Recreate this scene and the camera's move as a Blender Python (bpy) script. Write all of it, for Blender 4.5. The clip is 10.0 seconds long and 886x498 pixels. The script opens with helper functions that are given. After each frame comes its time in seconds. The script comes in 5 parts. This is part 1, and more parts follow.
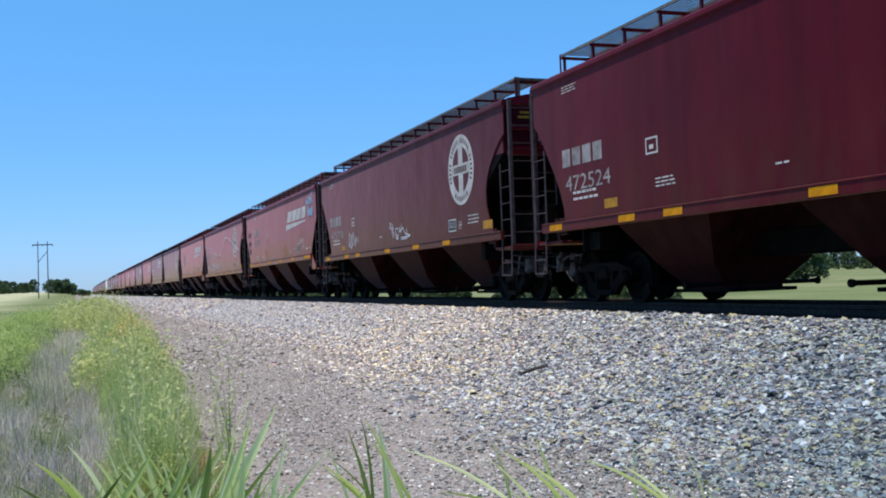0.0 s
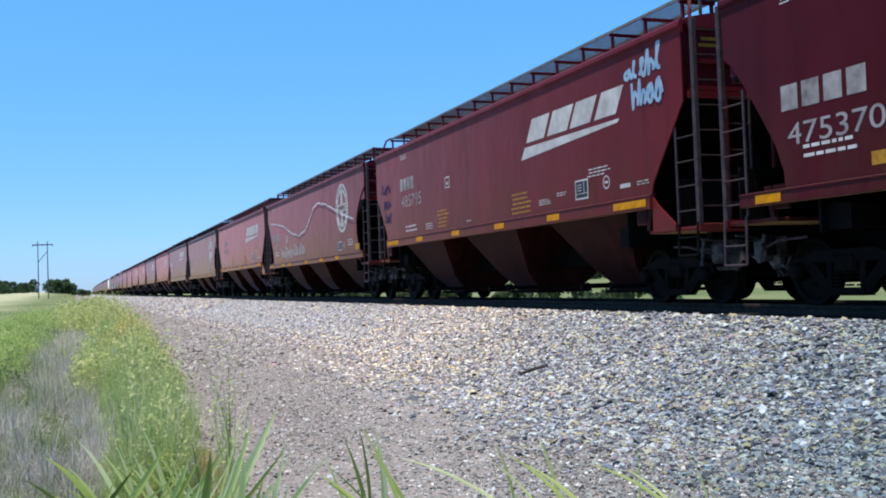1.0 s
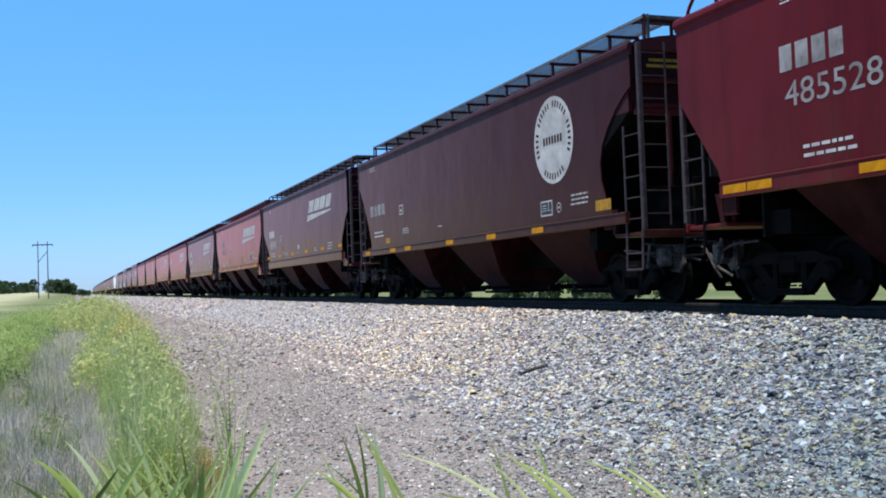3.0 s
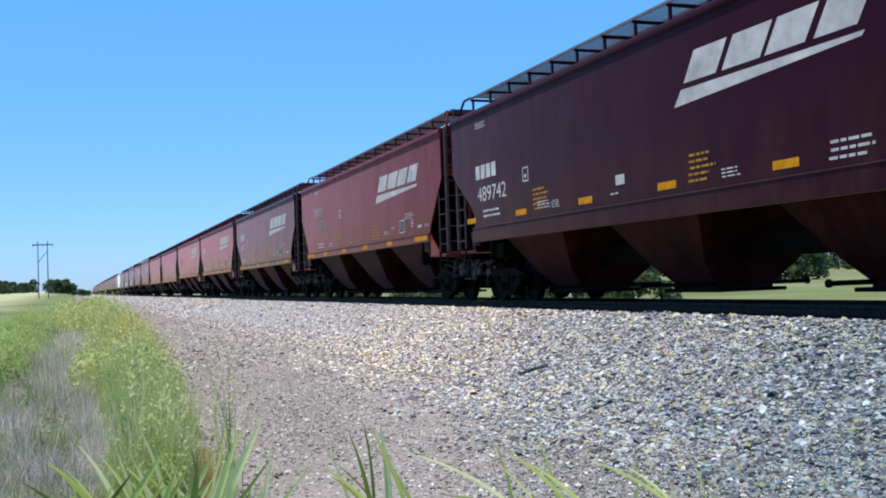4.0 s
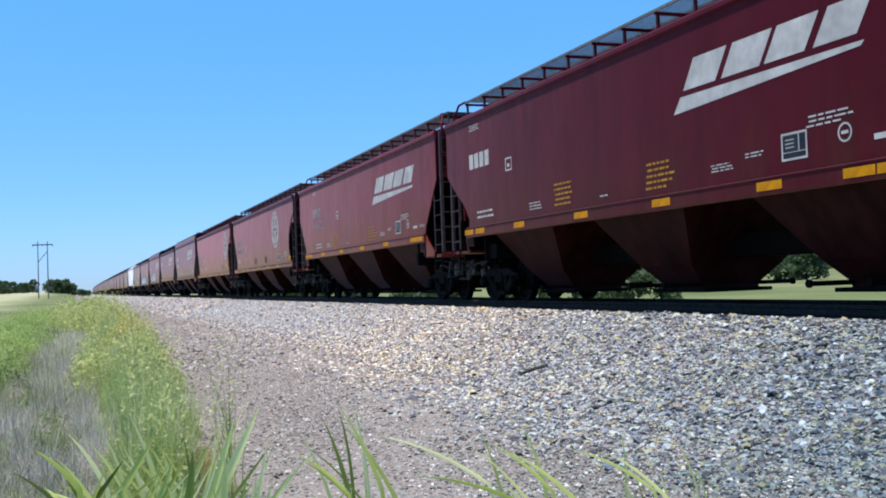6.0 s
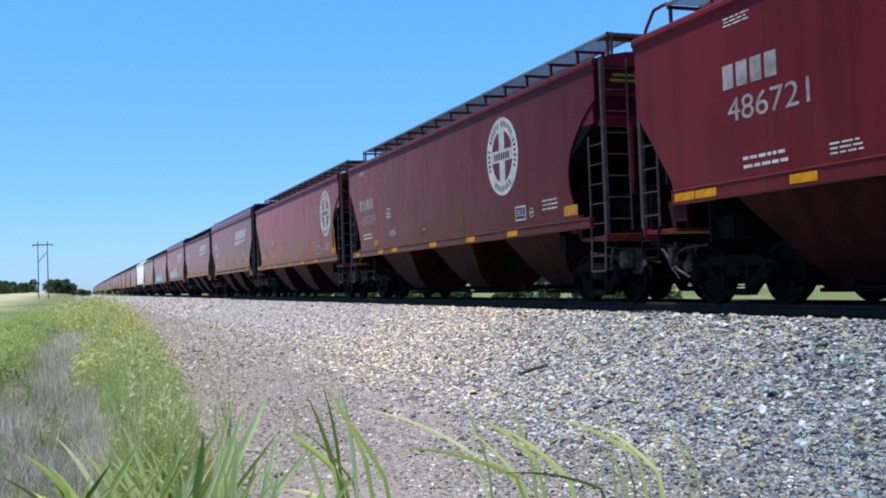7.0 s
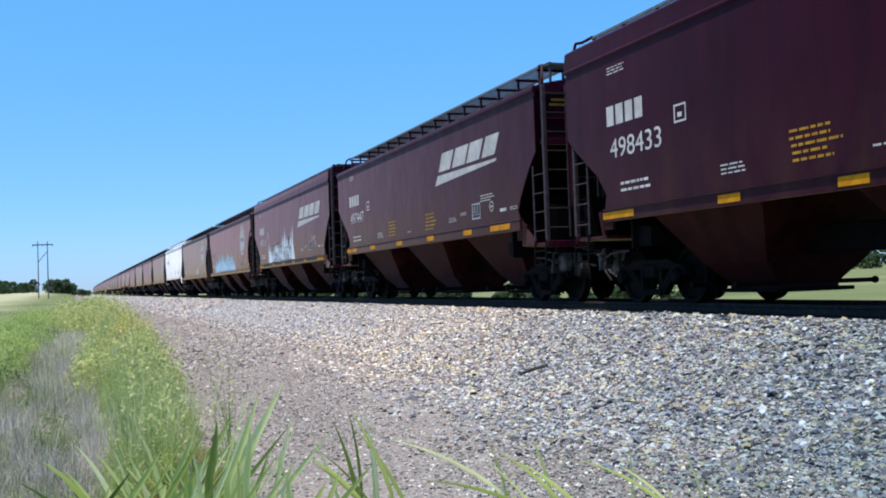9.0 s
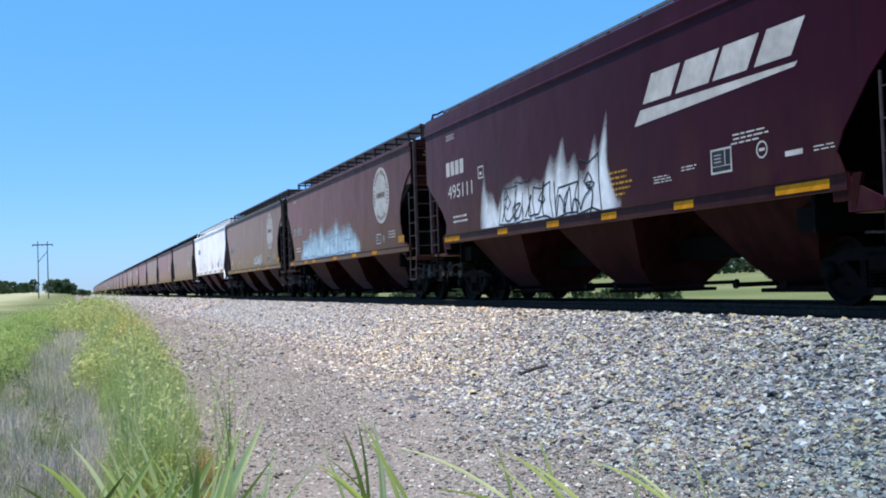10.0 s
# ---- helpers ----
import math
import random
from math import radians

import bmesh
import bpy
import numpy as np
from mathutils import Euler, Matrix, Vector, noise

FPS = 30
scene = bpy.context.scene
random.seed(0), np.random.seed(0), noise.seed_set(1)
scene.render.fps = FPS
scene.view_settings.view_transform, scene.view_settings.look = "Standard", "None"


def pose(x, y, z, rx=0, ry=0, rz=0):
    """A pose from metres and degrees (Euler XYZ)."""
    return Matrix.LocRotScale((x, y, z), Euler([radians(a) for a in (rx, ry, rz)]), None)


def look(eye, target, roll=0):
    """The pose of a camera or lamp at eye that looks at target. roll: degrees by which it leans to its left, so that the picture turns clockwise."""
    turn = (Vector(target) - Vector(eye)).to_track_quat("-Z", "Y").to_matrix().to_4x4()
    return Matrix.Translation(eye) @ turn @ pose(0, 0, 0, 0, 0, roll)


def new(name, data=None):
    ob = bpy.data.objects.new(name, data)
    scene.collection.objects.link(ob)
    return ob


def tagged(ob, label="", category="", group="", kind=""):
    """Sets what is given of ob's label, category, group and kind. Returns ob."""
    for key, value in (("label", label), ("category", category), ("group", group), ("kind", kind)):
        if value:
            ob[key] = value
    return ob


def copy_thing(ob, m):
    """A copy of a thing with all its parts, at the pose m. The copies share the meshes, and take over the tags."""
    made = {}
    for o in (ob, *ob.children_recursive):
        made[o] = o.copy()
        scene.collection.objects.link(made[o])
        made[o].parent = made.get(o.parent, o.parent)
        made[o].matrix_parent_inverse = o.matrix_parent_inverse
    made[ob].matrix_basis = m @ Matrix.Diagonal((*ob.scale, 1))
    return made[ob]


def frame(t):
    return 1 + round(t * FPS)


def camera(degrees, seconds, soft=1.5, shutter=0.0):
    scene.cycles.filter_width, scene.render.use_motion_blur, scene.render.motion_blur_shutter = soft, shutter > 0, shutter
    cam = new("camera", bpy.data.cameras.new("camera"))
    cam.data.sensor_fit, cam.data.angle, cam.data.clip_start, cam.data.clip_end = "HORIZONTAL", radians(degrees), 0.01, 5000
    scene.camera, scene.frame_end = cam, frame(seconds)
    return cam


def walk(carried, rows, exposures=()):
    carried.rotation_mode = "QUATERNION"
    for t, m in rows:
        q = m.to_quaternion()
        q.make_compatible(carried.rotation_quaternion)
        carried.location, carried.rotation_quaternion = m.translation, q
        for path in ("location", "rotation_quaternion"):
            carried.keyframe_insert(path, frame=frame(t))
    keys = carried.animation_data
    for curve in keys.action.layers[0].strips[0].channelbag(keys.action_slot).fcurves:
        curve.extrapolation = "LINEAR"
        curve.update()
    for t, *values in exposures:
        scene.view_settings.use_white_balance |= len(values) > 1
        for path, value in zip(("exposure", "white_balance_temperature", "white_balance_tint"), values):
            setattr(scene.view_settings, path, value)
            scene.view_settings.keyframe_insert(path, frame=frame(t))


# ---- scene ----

# ---------------------------------------------------------------- camera
CAM_Z = 1.70
RAIL_Z = 1.20
TRACK_X = 10.33
YAW, PITCH, ROLL = radians(19.954), radians(1.811), -2.0
eye = Vector((0.0, 0.0, CAM_Z))
aim = eye + Vector((math.sin(YAW) * math.cos(PITCH), math.cos(YAW) * math.cos(PITCH), math.sin(PITCH)))
cam = camera(46.92, 10.0, soft=1.9)
walk(cam, [(0.0, look(eye, aim, ROLL)), (10.0, look(eye, aim, ROLL))], exposures=[(0.0, 0.32, 6500, 10), (0.45, 0.46, 6500, 10), (10.0, 0.45, 6500, 10)])

# ---------------------------------------------------------------- sky and sun
SUN_DIR = Vector((-0.25, -0.10, 0.96)).normalized()
world = bpy.data.worlds.new("sky")
scene.world = world
world.use_nodes = True
wn = world.node_tree.nodes
wl = world.node_tree.links
sky = wn.new("ShaderNodeTexSky")
sky.sky_type = "NISHITA"
sky.sun_disc = False
sky.sun_elevation = math.asin(SUN_DIR.z)
sky.sun_rotation = math.atan2(SUN_DIR.x, SUN_DIR.y)
sky.altitude = 300
sky.air_density = 1.0
sky.dust_density = 0.0
sky.ozone_density = 6.0
wn["Background"].inputs["Strength"].default_value = 0.15
tone = wn.new("ShaderNodeHueSaturation")
tone.inputs["Saturation"].default_value = 1.2
wl.new(sky.outputs[0], tone.inputs["Color"])
place = wn.new("ShaderNodeTexCoord")
split = wn.new("ShaderNodeSeparateXYZ")
wl.new(place.outputs["Generated"], split.inputs[0])
low_air = wn.new("ShaderNodeValToRGB")
low_air.color_ramp.elements[0].position, low_air.color_ramp.elements[0].color = 0.0, (0.30, 0.445, 0.82, 1)
low_air.color_ramp.elements[1].position, low_air.color_ramp.elements[1].color = 0.30, (0.95, 1.11, 1.05, 1)
wl.new(split.outputs["Z"], low_air.inputs[0])
veil = wn.new("ShaderNodeMix")
veil.data_type, veil.blend_type = "RGBA", "MULTIPLY"
veil.inputs[0].default_value = 1.0
wl.new(tone.outputs[0], veil.inputs[6])
wl.new(low_air.outputs[0], veil.inputs[7])
wl.new(veil.outputs[2], wn["Background"].inputs["Color"])
sun = new("sun", bpy.data.lights.new("sun", "SUN"))
sun.data.energy = 4.0
sun.data.angle = radians(0.53)
sun.data.color = (1.0, 0.96, 0.9)
sun.matrix_world = look(SUN_DIR * 50, (0, 0, 0))


# ---------------------------------------------------------------- materials
def material(name, rough=0.7, metal=0.0, spec=0.5):
    m = bpy.data.materials.new(name)
    m.use_nodes = True
    b = m.node_tree.nodes["Principled BSDF"]
    b.inputs["Roughness"].default_value = rough
    b.inputs["Metallic"].default_value = metal
    b.inputs["Specular IOR Level"].default_value = spec
    return m, m.node_tree.nodes, m.node_tree.links, b


def noise_node(n, l, scale, detail=4.0, stretch=(1, 1, 1), rough=0.6):
    co = n.new("ShaderNodeTexCoord")
    mp = n.new("ShaderNodeMapping")
    mp.inputs["Scale"].default_value = stretch
    tx = n.new("ShaderNodeTexNoise")
    tx.inputs["Scale"].default_value = scale
    tx.inputs["Detail"].default_value = detail
    tx.inputs["Roughness"].default_value = rough
    l.new(co.outputs["Object"], mp.inputs[0])
    l.new(mp.outputs[0], tx.inputs["Vector"])
    return tx.outputs["Fac"]


def ramp(n, l, fac, stops):
    r = n.new("ShaderNodeValToRGB")
    r.color_ramp.elements[0].position, r.color_ramp.elements[0].color = stops[0][0], (*stops[0][1], 1)
    r.color_ramp.elements[1].position, r.color_ramp.elements[1].color = stops[-1][0], (*stops[-1][1], 1)
    for p, c in stops[1:-1]:
        e = r.color_ramp.elements.new(p)
        e.color = (*c, 1)
    l.new(fac, r.inputs[0])
    return r.outputs["Color"]


def mix(n, l, fac, a, b, mode="MIX"):
    x = n.new("ShaderNodeMix")
    x.data_type = "RGBA"
    x.blend_type = mode
    for slot, v in ((0, fac), (6, a), (7, b)):
        if isinstance(v, (int, float)):
            x.inputs[slot].default_value = v
        elif isinstance(v, tuple):
            x.inputs[slot].default_value = (*v, 1)
        else:
            l.new(v, x.inputs[slot])
    return x.outputs[2]


def maths(n, l, op, a, b=0.5, clamp=True):
    x = n.new("ShaderNodeMath")
    x.operation = op
    x.use_clamp = clamp
    for slot, v in ((0, a), (1, b)):
        if isinstance(v, (int, float)):
            x.inputs[slot].default_value = v
        else:
            l.new(v, x.inputs[slot])
    return x.outputs[0]


def bump(n, l, b, height, strength=0.3, distance=0.01):
    x = n.new("ShaderNodeBump")
    x.inputs["Strength"].default_value = strength
    x.inputs["Distance"].default_value = distance
    l.new(height, x.inputs["Height"])
    l.new(x.outputs[0], b.inputs["Normal"])


def speckled(name, c1, c2, scale, rough=0.8, metal=0.0, strength=0.3, distance=0.01, stretch=(1, 1, 1), c3=None, spec=0.25):
    m, n, l, b = material(name, rough, metal, spec)
    f = noise_node(n, l, scale, 5, stretch)
    stops = [(0.32, c1), (0.68, c2)] if c3 is None else [(0.3, c1), (0.52, c2), (0.75, c3)]
    col = ramp(n, l, f, stops)
    g = noise_node(n, l, scale * 0.13, 3)
    col = mix(n, l, 0.35, col, ramp(n, l, g, [(0.3, (0.35, 0.35, 0.35)), (0.7, (1, 1, 1))]), "MULTIPLY")
    l.new(col, b.inputs["Base Color"])
    bump(n, l, b, f, strength, distance)
    return m


def car_paint():
    """Weathered freight car enamel; the colour is each car's own, with dust, streaks and seams."""
    m, n, l, b = material("car_paint", 0.5, 0.0, 0.07)
    # strong sheen brightens the sides at grazing angles in place of gloss reflections
    b.inputs["Sheen Weight"].default_value, b.inputs["Sheen Roughness"].default_value = 0.8, 0.27
    info = n.new("ShaderNodeObjectInfo")
    base = info.outputs["Color"]
    bloom = mix(n, l, 1.0, base, (14.0, 14.0, 14.0), "MULTIPLY")
    bloom.node.clamp_result = True
    sheen_tint = mix(n, l, 0.78, bloom, (0.45, 0.38, 0.42))
    blot = noise_node(n, l, 0.55, 5)
    col = mix(n, l, 0.55, base, ramp(n, l, blot, [(0.3, (0.62, 0.62, 0.62)), (0.7, (1.15, 1.1, 1.08))]), "MULTIPLY")
    streak = noise_node(n, l, 1.0, 6, (3.0, 3.0, 0.16), 0.65)
    col = mix(n, l, 0.5, col, ramp(n, l, streak, [(0.35, (0.6, 0.56, 0.54)), (0.5, (1, 1, 1)), (0.72, (1.2, 1.14, 1.1))]), "MULTIPLY")
    co = n.new("ShaderNodeTexCoord")
    sep = n.new("ShaderNodeSeparateXYZ")
    l.new(co.outputs["Object"], sep.inputs[0])
    low = n.new("ShaderNodeMapRange")
    low.inputs["From Min"].default_value, low.inputs["From Max"].default_value = 3.0, 1.5
    l.new(sep.outputs["Z"], low.inputs["Value"])
    grime = noise_node(n, l, 1.3, 6, (1.5, 1.5, 0.5), 0.7)
    dust = maths(n, l, "MULTIPLY", low.outputs[0], ramp(n, l, grime, [(0.4, (0, 0, 0)), (0.75, (0.45, 0.45, 0.45))]))
    col = mix(n, l, dust, col, (0.085, 0.045, 0.026))
    # sheen turns olive towards the sill, imitating the ground mirrored in the paint
    ground_reflex = maths(n, l, "MULTIPLY", low.outputs[0], ramp(n, l, grime, [(0.3, (0.6, 0.6, 0.6)), (0.65, (1, 1, 1))]))
    l.new(mix(n, l, ground_reflex, sheen_tint, (0.43, 0.325, 0.18)), b.inputs["Sheen Tint"])
    seam = maths(n, l, "FRACT", maths(n, l, "MULTIPLY", sep.outputs["Y"], 0.41, False), 0, False)
    seam = maths(n, l, "LESS_THAN", seam, 0.012)
    col = mix(n, l, maths(n, l, "MULTIPLY", seam, 0.3), col, (0.03, 0.012, 0.012))
    l.new(col, b.inputs["Base Color"])
    wav = noise_node(n, l, 0.9, 2)
    bump(n, l, b, wav, 0.35, 0.05)
    rg = maths(n, l, "MULTIPLY_ADD", grime, 0.35)
    rg.node.inputs[2].default_value = 0.3
    l.new(rg, b.inputs["Roughness"])
    return m


PAINT = car_paint()
# bay paint: colour darkened for the shade below the sill
BAY = speckled("shade_dark_hopper_paint", (0.016, 0.003, 0.003), (0.045, 0.0105, 0.0095), 2.0, 0.6, spec=0.05, stretch=(1.5, 1.5, 0.4), strength=0.15)
# sheen lifts the bays again where they are met at grazing angles
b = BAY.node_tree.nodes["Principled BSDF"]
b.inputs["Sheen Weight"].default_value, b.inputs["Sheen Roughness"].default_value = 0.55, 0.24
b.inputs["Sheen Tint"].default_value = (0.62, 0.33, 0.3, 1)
# running gear steels: near-black base colours hold the shade beneath the cars
UNDER = speckled("shade_dark_underframe_steel", (0.002, 0.0018, 0.0018), (0.007, 0.006, 0.0055), 6.0, 0.75, spec=0.06)
TRUCKM = speckled("shade_dark_cast_steel", (0.0015, 0.0013, 0.0013), (0.0075, 0.006, 0.0055), 9.0, 0.75, spec=0.06)
WHEELM = speckled("shade_dark_wheel_steel", (0.002, 0.0018, 0.0018), (0.007, 0.006, 0.0055), 5.0, 0.65, 0.0, spec=0.06)
MESH = speckled("galvanised_grating", (0.1, 0.095, 0.095), (0.2, 0.19, 0.185), 9.0, 0.6, 0.0)
LADDERM = speckled("grimy_ladder_steel", (0.026, 0.016, 0.017), (0.068, 0.044, 0.047), 9.0, 0.6, 0.0)
GRATE = speckled("grimy_steel_gear", (0.015, 0.013, 0.012), (0.13, 0.112, 0.105), 9.0, 0.55, 0.0)
RAILM = speckled("rail_steel", (0.02, 0.016, 0.014), (0.06, 0.045, 0.038), 12.0, 0.7, 0.0, spec=0.08)
TIEM = speckled("creosoted_tie_wood", (0.02, 0.016, 0.014), (0.08, 0.06, 0.05), 5.0, 0.9, stretch=(1, 8, 4), spec=0.08)
WHITE = speckled("chalky_white_paint", (0.42, 0.39, 0.365), (0.68, 0.64, 0.6), 2.6, 0.7, strength=0.05)
WORN_WHITE = speckled("worn_white_paint", (0.17, 0.145, 0.14), (0.42, 0.38, 0.365), 3.5, 0.75, strength=0.05)
YELLOW = speckled("yellow_reflector", (0.5, 0.19, 0.002), (0.72, 0.3, 0.003), 7.0, 0.6, spec=0.12, strength=0.05)
AMBER = speckled("faded_yellow_paint", (0.3, 0.13, 0.008), (0.55, 0.27, 0.015), 8.0, 0.6, strength=0.05)
FADED = speckled("rubbed_yellow_paint", (0.07, 0.028, 0.004), (0.17, 0.08, 0.008), 8.0, 0.6, strength=0.05)
BLACK = speckled("black_decal", (0.008, 0.008, 0.01), (0.03, 0.03, 0.035), 5.0, 0.5, strength=0.05)
# bed between the crests, coloured dark as the train's shadow
TRACK_BED = speckled("shadow_dark_track_bed", (0.008, 0.008, 0.008), (0.04, 0.036, 0.034), 22.0, 0.85, strength=0.9, distance=0.04, spec=0.08)
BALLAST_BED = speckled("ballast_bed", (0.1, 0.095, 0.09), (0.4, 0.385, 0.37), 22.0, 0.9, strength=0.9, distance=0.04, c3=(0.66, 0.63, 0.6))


def stone_mat(name, cols, along=None, single=False):
    m, n, l, b = material(name, 0.7)
    pick = n.new("ShaderNodeObjectInfo").outputs["Random"] if single else n.new("ShaderNodeNewGeometry").outputs["Random Per Island"]
    col = ramp(n, l, pick, cols)
    f = noise_node(n, l, 40.0, 4)
    col = mix(n, l, 0.5, col, ramp(n, l, f, [(0.3, (0.6, 0.6, 0.6)), (0.7, (1.15, 1.15, 1.15))]), "MULTIPLY")
    l.new(col, b.inputs["Base Color"])
    # light put into the colour by distance: lens falloff close by, brighter beyond
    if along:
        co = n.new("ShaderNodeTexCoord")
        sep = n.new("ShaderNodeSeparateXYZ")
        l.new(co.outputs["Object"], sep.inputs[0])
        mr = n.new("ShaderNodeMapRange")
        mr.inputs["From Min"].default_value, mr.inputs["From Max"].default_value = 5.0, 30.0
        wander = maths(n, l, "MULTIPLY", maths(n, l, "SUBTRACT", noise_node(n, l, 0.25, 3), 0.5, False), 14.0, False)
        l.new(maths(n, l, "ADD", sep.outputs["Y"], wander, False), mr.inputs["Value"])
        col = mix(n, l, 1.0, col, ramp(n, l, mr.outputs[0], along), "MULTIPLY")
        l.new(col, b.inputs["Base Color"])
    bump(n, l, b, f, 0.4, 0.01)
    return m


# second list: dim blue falloff near, warm bright stretch midway
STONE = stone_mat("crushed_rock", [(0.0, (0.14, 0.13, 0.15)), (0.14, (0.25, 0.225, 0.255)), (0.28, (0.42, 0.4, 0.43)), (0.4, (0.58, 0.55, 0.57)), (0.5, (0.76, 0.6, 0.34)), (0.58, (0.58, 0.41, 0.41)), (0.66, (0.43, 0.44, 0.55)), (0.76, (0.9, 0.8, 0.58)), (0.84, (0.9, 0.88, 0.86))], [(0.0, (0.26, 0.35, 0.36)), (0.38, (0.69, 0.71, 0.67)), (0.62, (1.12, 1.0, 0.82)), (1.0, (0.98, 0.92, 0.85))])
STONE.node_tree.nodes["Color Ramp"].color_ramp.interpolation = "CONSTANT"
# nearest stones: the dim bluish falloff is already in these colours
STONE_ONE = stone_mat("single_crushed_rock", [(0.0, (0.07, 0.085, 0.09)), (0.3, (0.18, 0.21, 0.225)), (0.7, (0.33, 0.365, 0.38)), (1.0, (0.62, 0.66, 0.68))], None, True)
STRAY = stone_mat("stray_pale_rock", [(0.0, (0.2, 0.17, 0.16)), (0.3, (0.42, 0.38, 0.36)), (0.6, (0.6, 0.54, 0.48)), (1.0, (0.88, 0.85, 0.8))])
# gravel, with the same near dimming painted in more weakly
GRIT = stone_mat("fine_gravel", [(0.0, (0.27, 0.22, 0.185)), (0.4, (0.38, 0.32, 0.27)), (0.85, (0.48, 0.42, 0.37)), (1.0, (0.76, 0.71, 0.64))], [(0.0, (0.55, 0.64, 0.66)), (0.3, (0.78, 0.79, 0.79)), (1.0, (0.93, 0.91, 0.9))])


def ground_mat():
    m, n, l, b = material("field_ground", 0.95, 0.0, 0.08)
    f1 = noise_node(n, l, 0.05, 6)
    f2 = noise_node(n, l, 3.0, 6)
    grass = ramp(n, l, f1, [(0.3, (0.12, 0.155, 0.055)), (0.5, (0.18, 0.2, 0.085)), (0.7, (0.27, 0.255, 0.14))])
    grass = mix(n, l, 0.5, grass, ramp(n, l, f2, [(0.3, (0.5, 0.5, 0.45)), (0.7, (1.2, 1.2, 1.1))]), "MULTIPLY")
    gravel = ramp(n, l, noise_node(n, l, 30.0, 6), [(0.3, (0.17, 0.14, 0.12)), (0.55, (0.32, 0.27, 0.235)), (0.75, (0.48, 0.43, 0.385))])
    gravel = mix(n, l, 0.45, gravel, ramp(n, l, noise_node(n, l, 0.7, 4), [(0.3, (0.6, 0.55, 0.52)), (0.7, (1.1, 1.1, 1.1))]), "MULTIPLY")
    co = n.new("ShaderNodeTexCoord")
    sep = n.new("ShaderNodeSeparateXYZ")
    l.new(co.outputs["Object"], sep.inputs[0])
    edge = maths(n, l, "ADD", sep.outputs["X"], maths(n, l, "MULTIPLY", maths(n, l, "SUBTRACT", noise_node(n, l, 0.8, 4), 0.5, False), 1.6, False), False)
    a = n.new("ShaderNodeMapRange")
    a.inputs["From Min"].default_value, a.inputs["From Max"].default_value = 0.3, 0.9
    l.new(edge, a.inputs["Value"])
    c = n.new("ShaderNodeMapRange")
    c.inputs["From Min"].default_value, c.inputs["From Max"].default_value = 15.4, 14.6
    l.new(edge, c.inputs["Value"])
    fac = maths(n, l, "MULTIPLY", a.outputs[0], c.outputs[0])
    hay = n.new("ShaderNodeMapRange")
    hay.inputs["From Min"].default_value, hay.inputs["From Max"].default_value = -6.0, -16.0
    l.new(edge, hay.inputs["Value"])
    dry = ramp(n, l, f1, [(0.3, (0.3, 0.3, 0.15)), (0.5, (0.4, 0.38, 0.22)), (0.7, (0.5, 0.46, 0.29))])
    grass = mix(n, l, hay.outputs[0], grass, dry)
    l.new(mix(n, l, fac, grass, gravel), b.inputs["Base Color"])
    bump(n, l, b, f2, 0.6, 0.05)
    return m


GROUND = ground_mat()


def leaf_mat(name, cols, rough=0.6, trans=0.25, single=False):
    m, n, l, b = material(name, rough, 0, 0.3)
    pick = n.new("ShaderNodeObjectInfo").outputs["Random"] if single else n.new("ShaderNodeNewGeometry").outputs["Random Per Island"]
    col = ramp(n, l, pick, cols)
    f = noise_node(n, l, 1.6, 4)
    col = mix(n, l, 0.75, col, ramp(n, l, f, [(0.32, (0.5, 0.55, 0.45)), (0.68, (1.4, 1.3, 1.15))]), "MULTIPLY")
    l.new(col, b.inputs["Base Color"])
    tr = n.new("ShaderNodeBsdfTranslucent")
    l.new(col, tr.inputs["Color"])
    ms = n.new("ShaderNodeMixShader")
    ms.inputs[0].default_value = trans
    l.new(b.outputs[0], ms.inputs[1])
    l.new(tr.outputs[0], ms.inputs[2])
    l.new(ms.outputs[0], n["Material Output"].inputs["Surface"])
    return m


LEAF = leaf_mat("tree_leaves", [(0.0, (0.045, 0.08, 0.04)), (0.5, (0.08, 0.125, 0.06)), (1.0, (0.12, 0.18, 0.08))], trans=0.4)
GRASS_GREEN = leaf_mat("green_grass", [(0.0, (0.26, 0.38, 0.1)), (0.5, (0.46, 0.58, 0.2)), (1.0, (0.64, 0.7, 0.36))], trans=0.5)
GRASS_GOLD = leaf_mat("yellowing_weeds", [(0.0, (0.32, 0.43, 0.14)), (0.5, (0.56, 0.6, 0.24)), (1.0, (0.74, 0.66, 0.36))], trans=0.45)
GRASS_BLADE = leaf_mat("long_grass_blades", [(0.0, (0.1, 0.14, 0.035)), (0.14, (0.44, 0.52, 0.13)), (0.5, (0.74, 0.8, 0.3)), (1.0, (0.94, 0.94, 0.58))], 0.3, 0.5, True)
WEED_TOP = leaf_mat("weed_leaves", [(0.0, (0.3, 0.38, 0.13)), (0.5, (0.55, 0.61, 0.27)), (0.85, (0.72, 0.71, 0.36)), (1.0, (0.82, 0.76, 0.5))], 0.6, 0.5)
ORANGE_WEED = leaf_mat("rusty_weed_heads", [(0.0, (0.46, 0.42, 0.12)), (0.4, (0.6, 0.54, 0.16)), (0.75, (0.64, 0.46, 0.18)), (1.0, (0.54, 0.3, 0.14))], 0.6, 0.45)
MEADOW = leaf_mat("meadow_leaves", [(0.0, (0.2, 0.32, 0.08)), (0.5, (0.44, 0.56, 0.18)), (1.0, (0.66, 0.7, 0.3))], 0.6, 0.5)
LOW_WEED = leaf_mat("low_weeds", [(0.0, (0.09, 0.14, 0.05)), (0.5, (0.2, 0.27, 0.1)), (1.0, (0.4, 0.44, 0.22))], 0.6, 0.35)
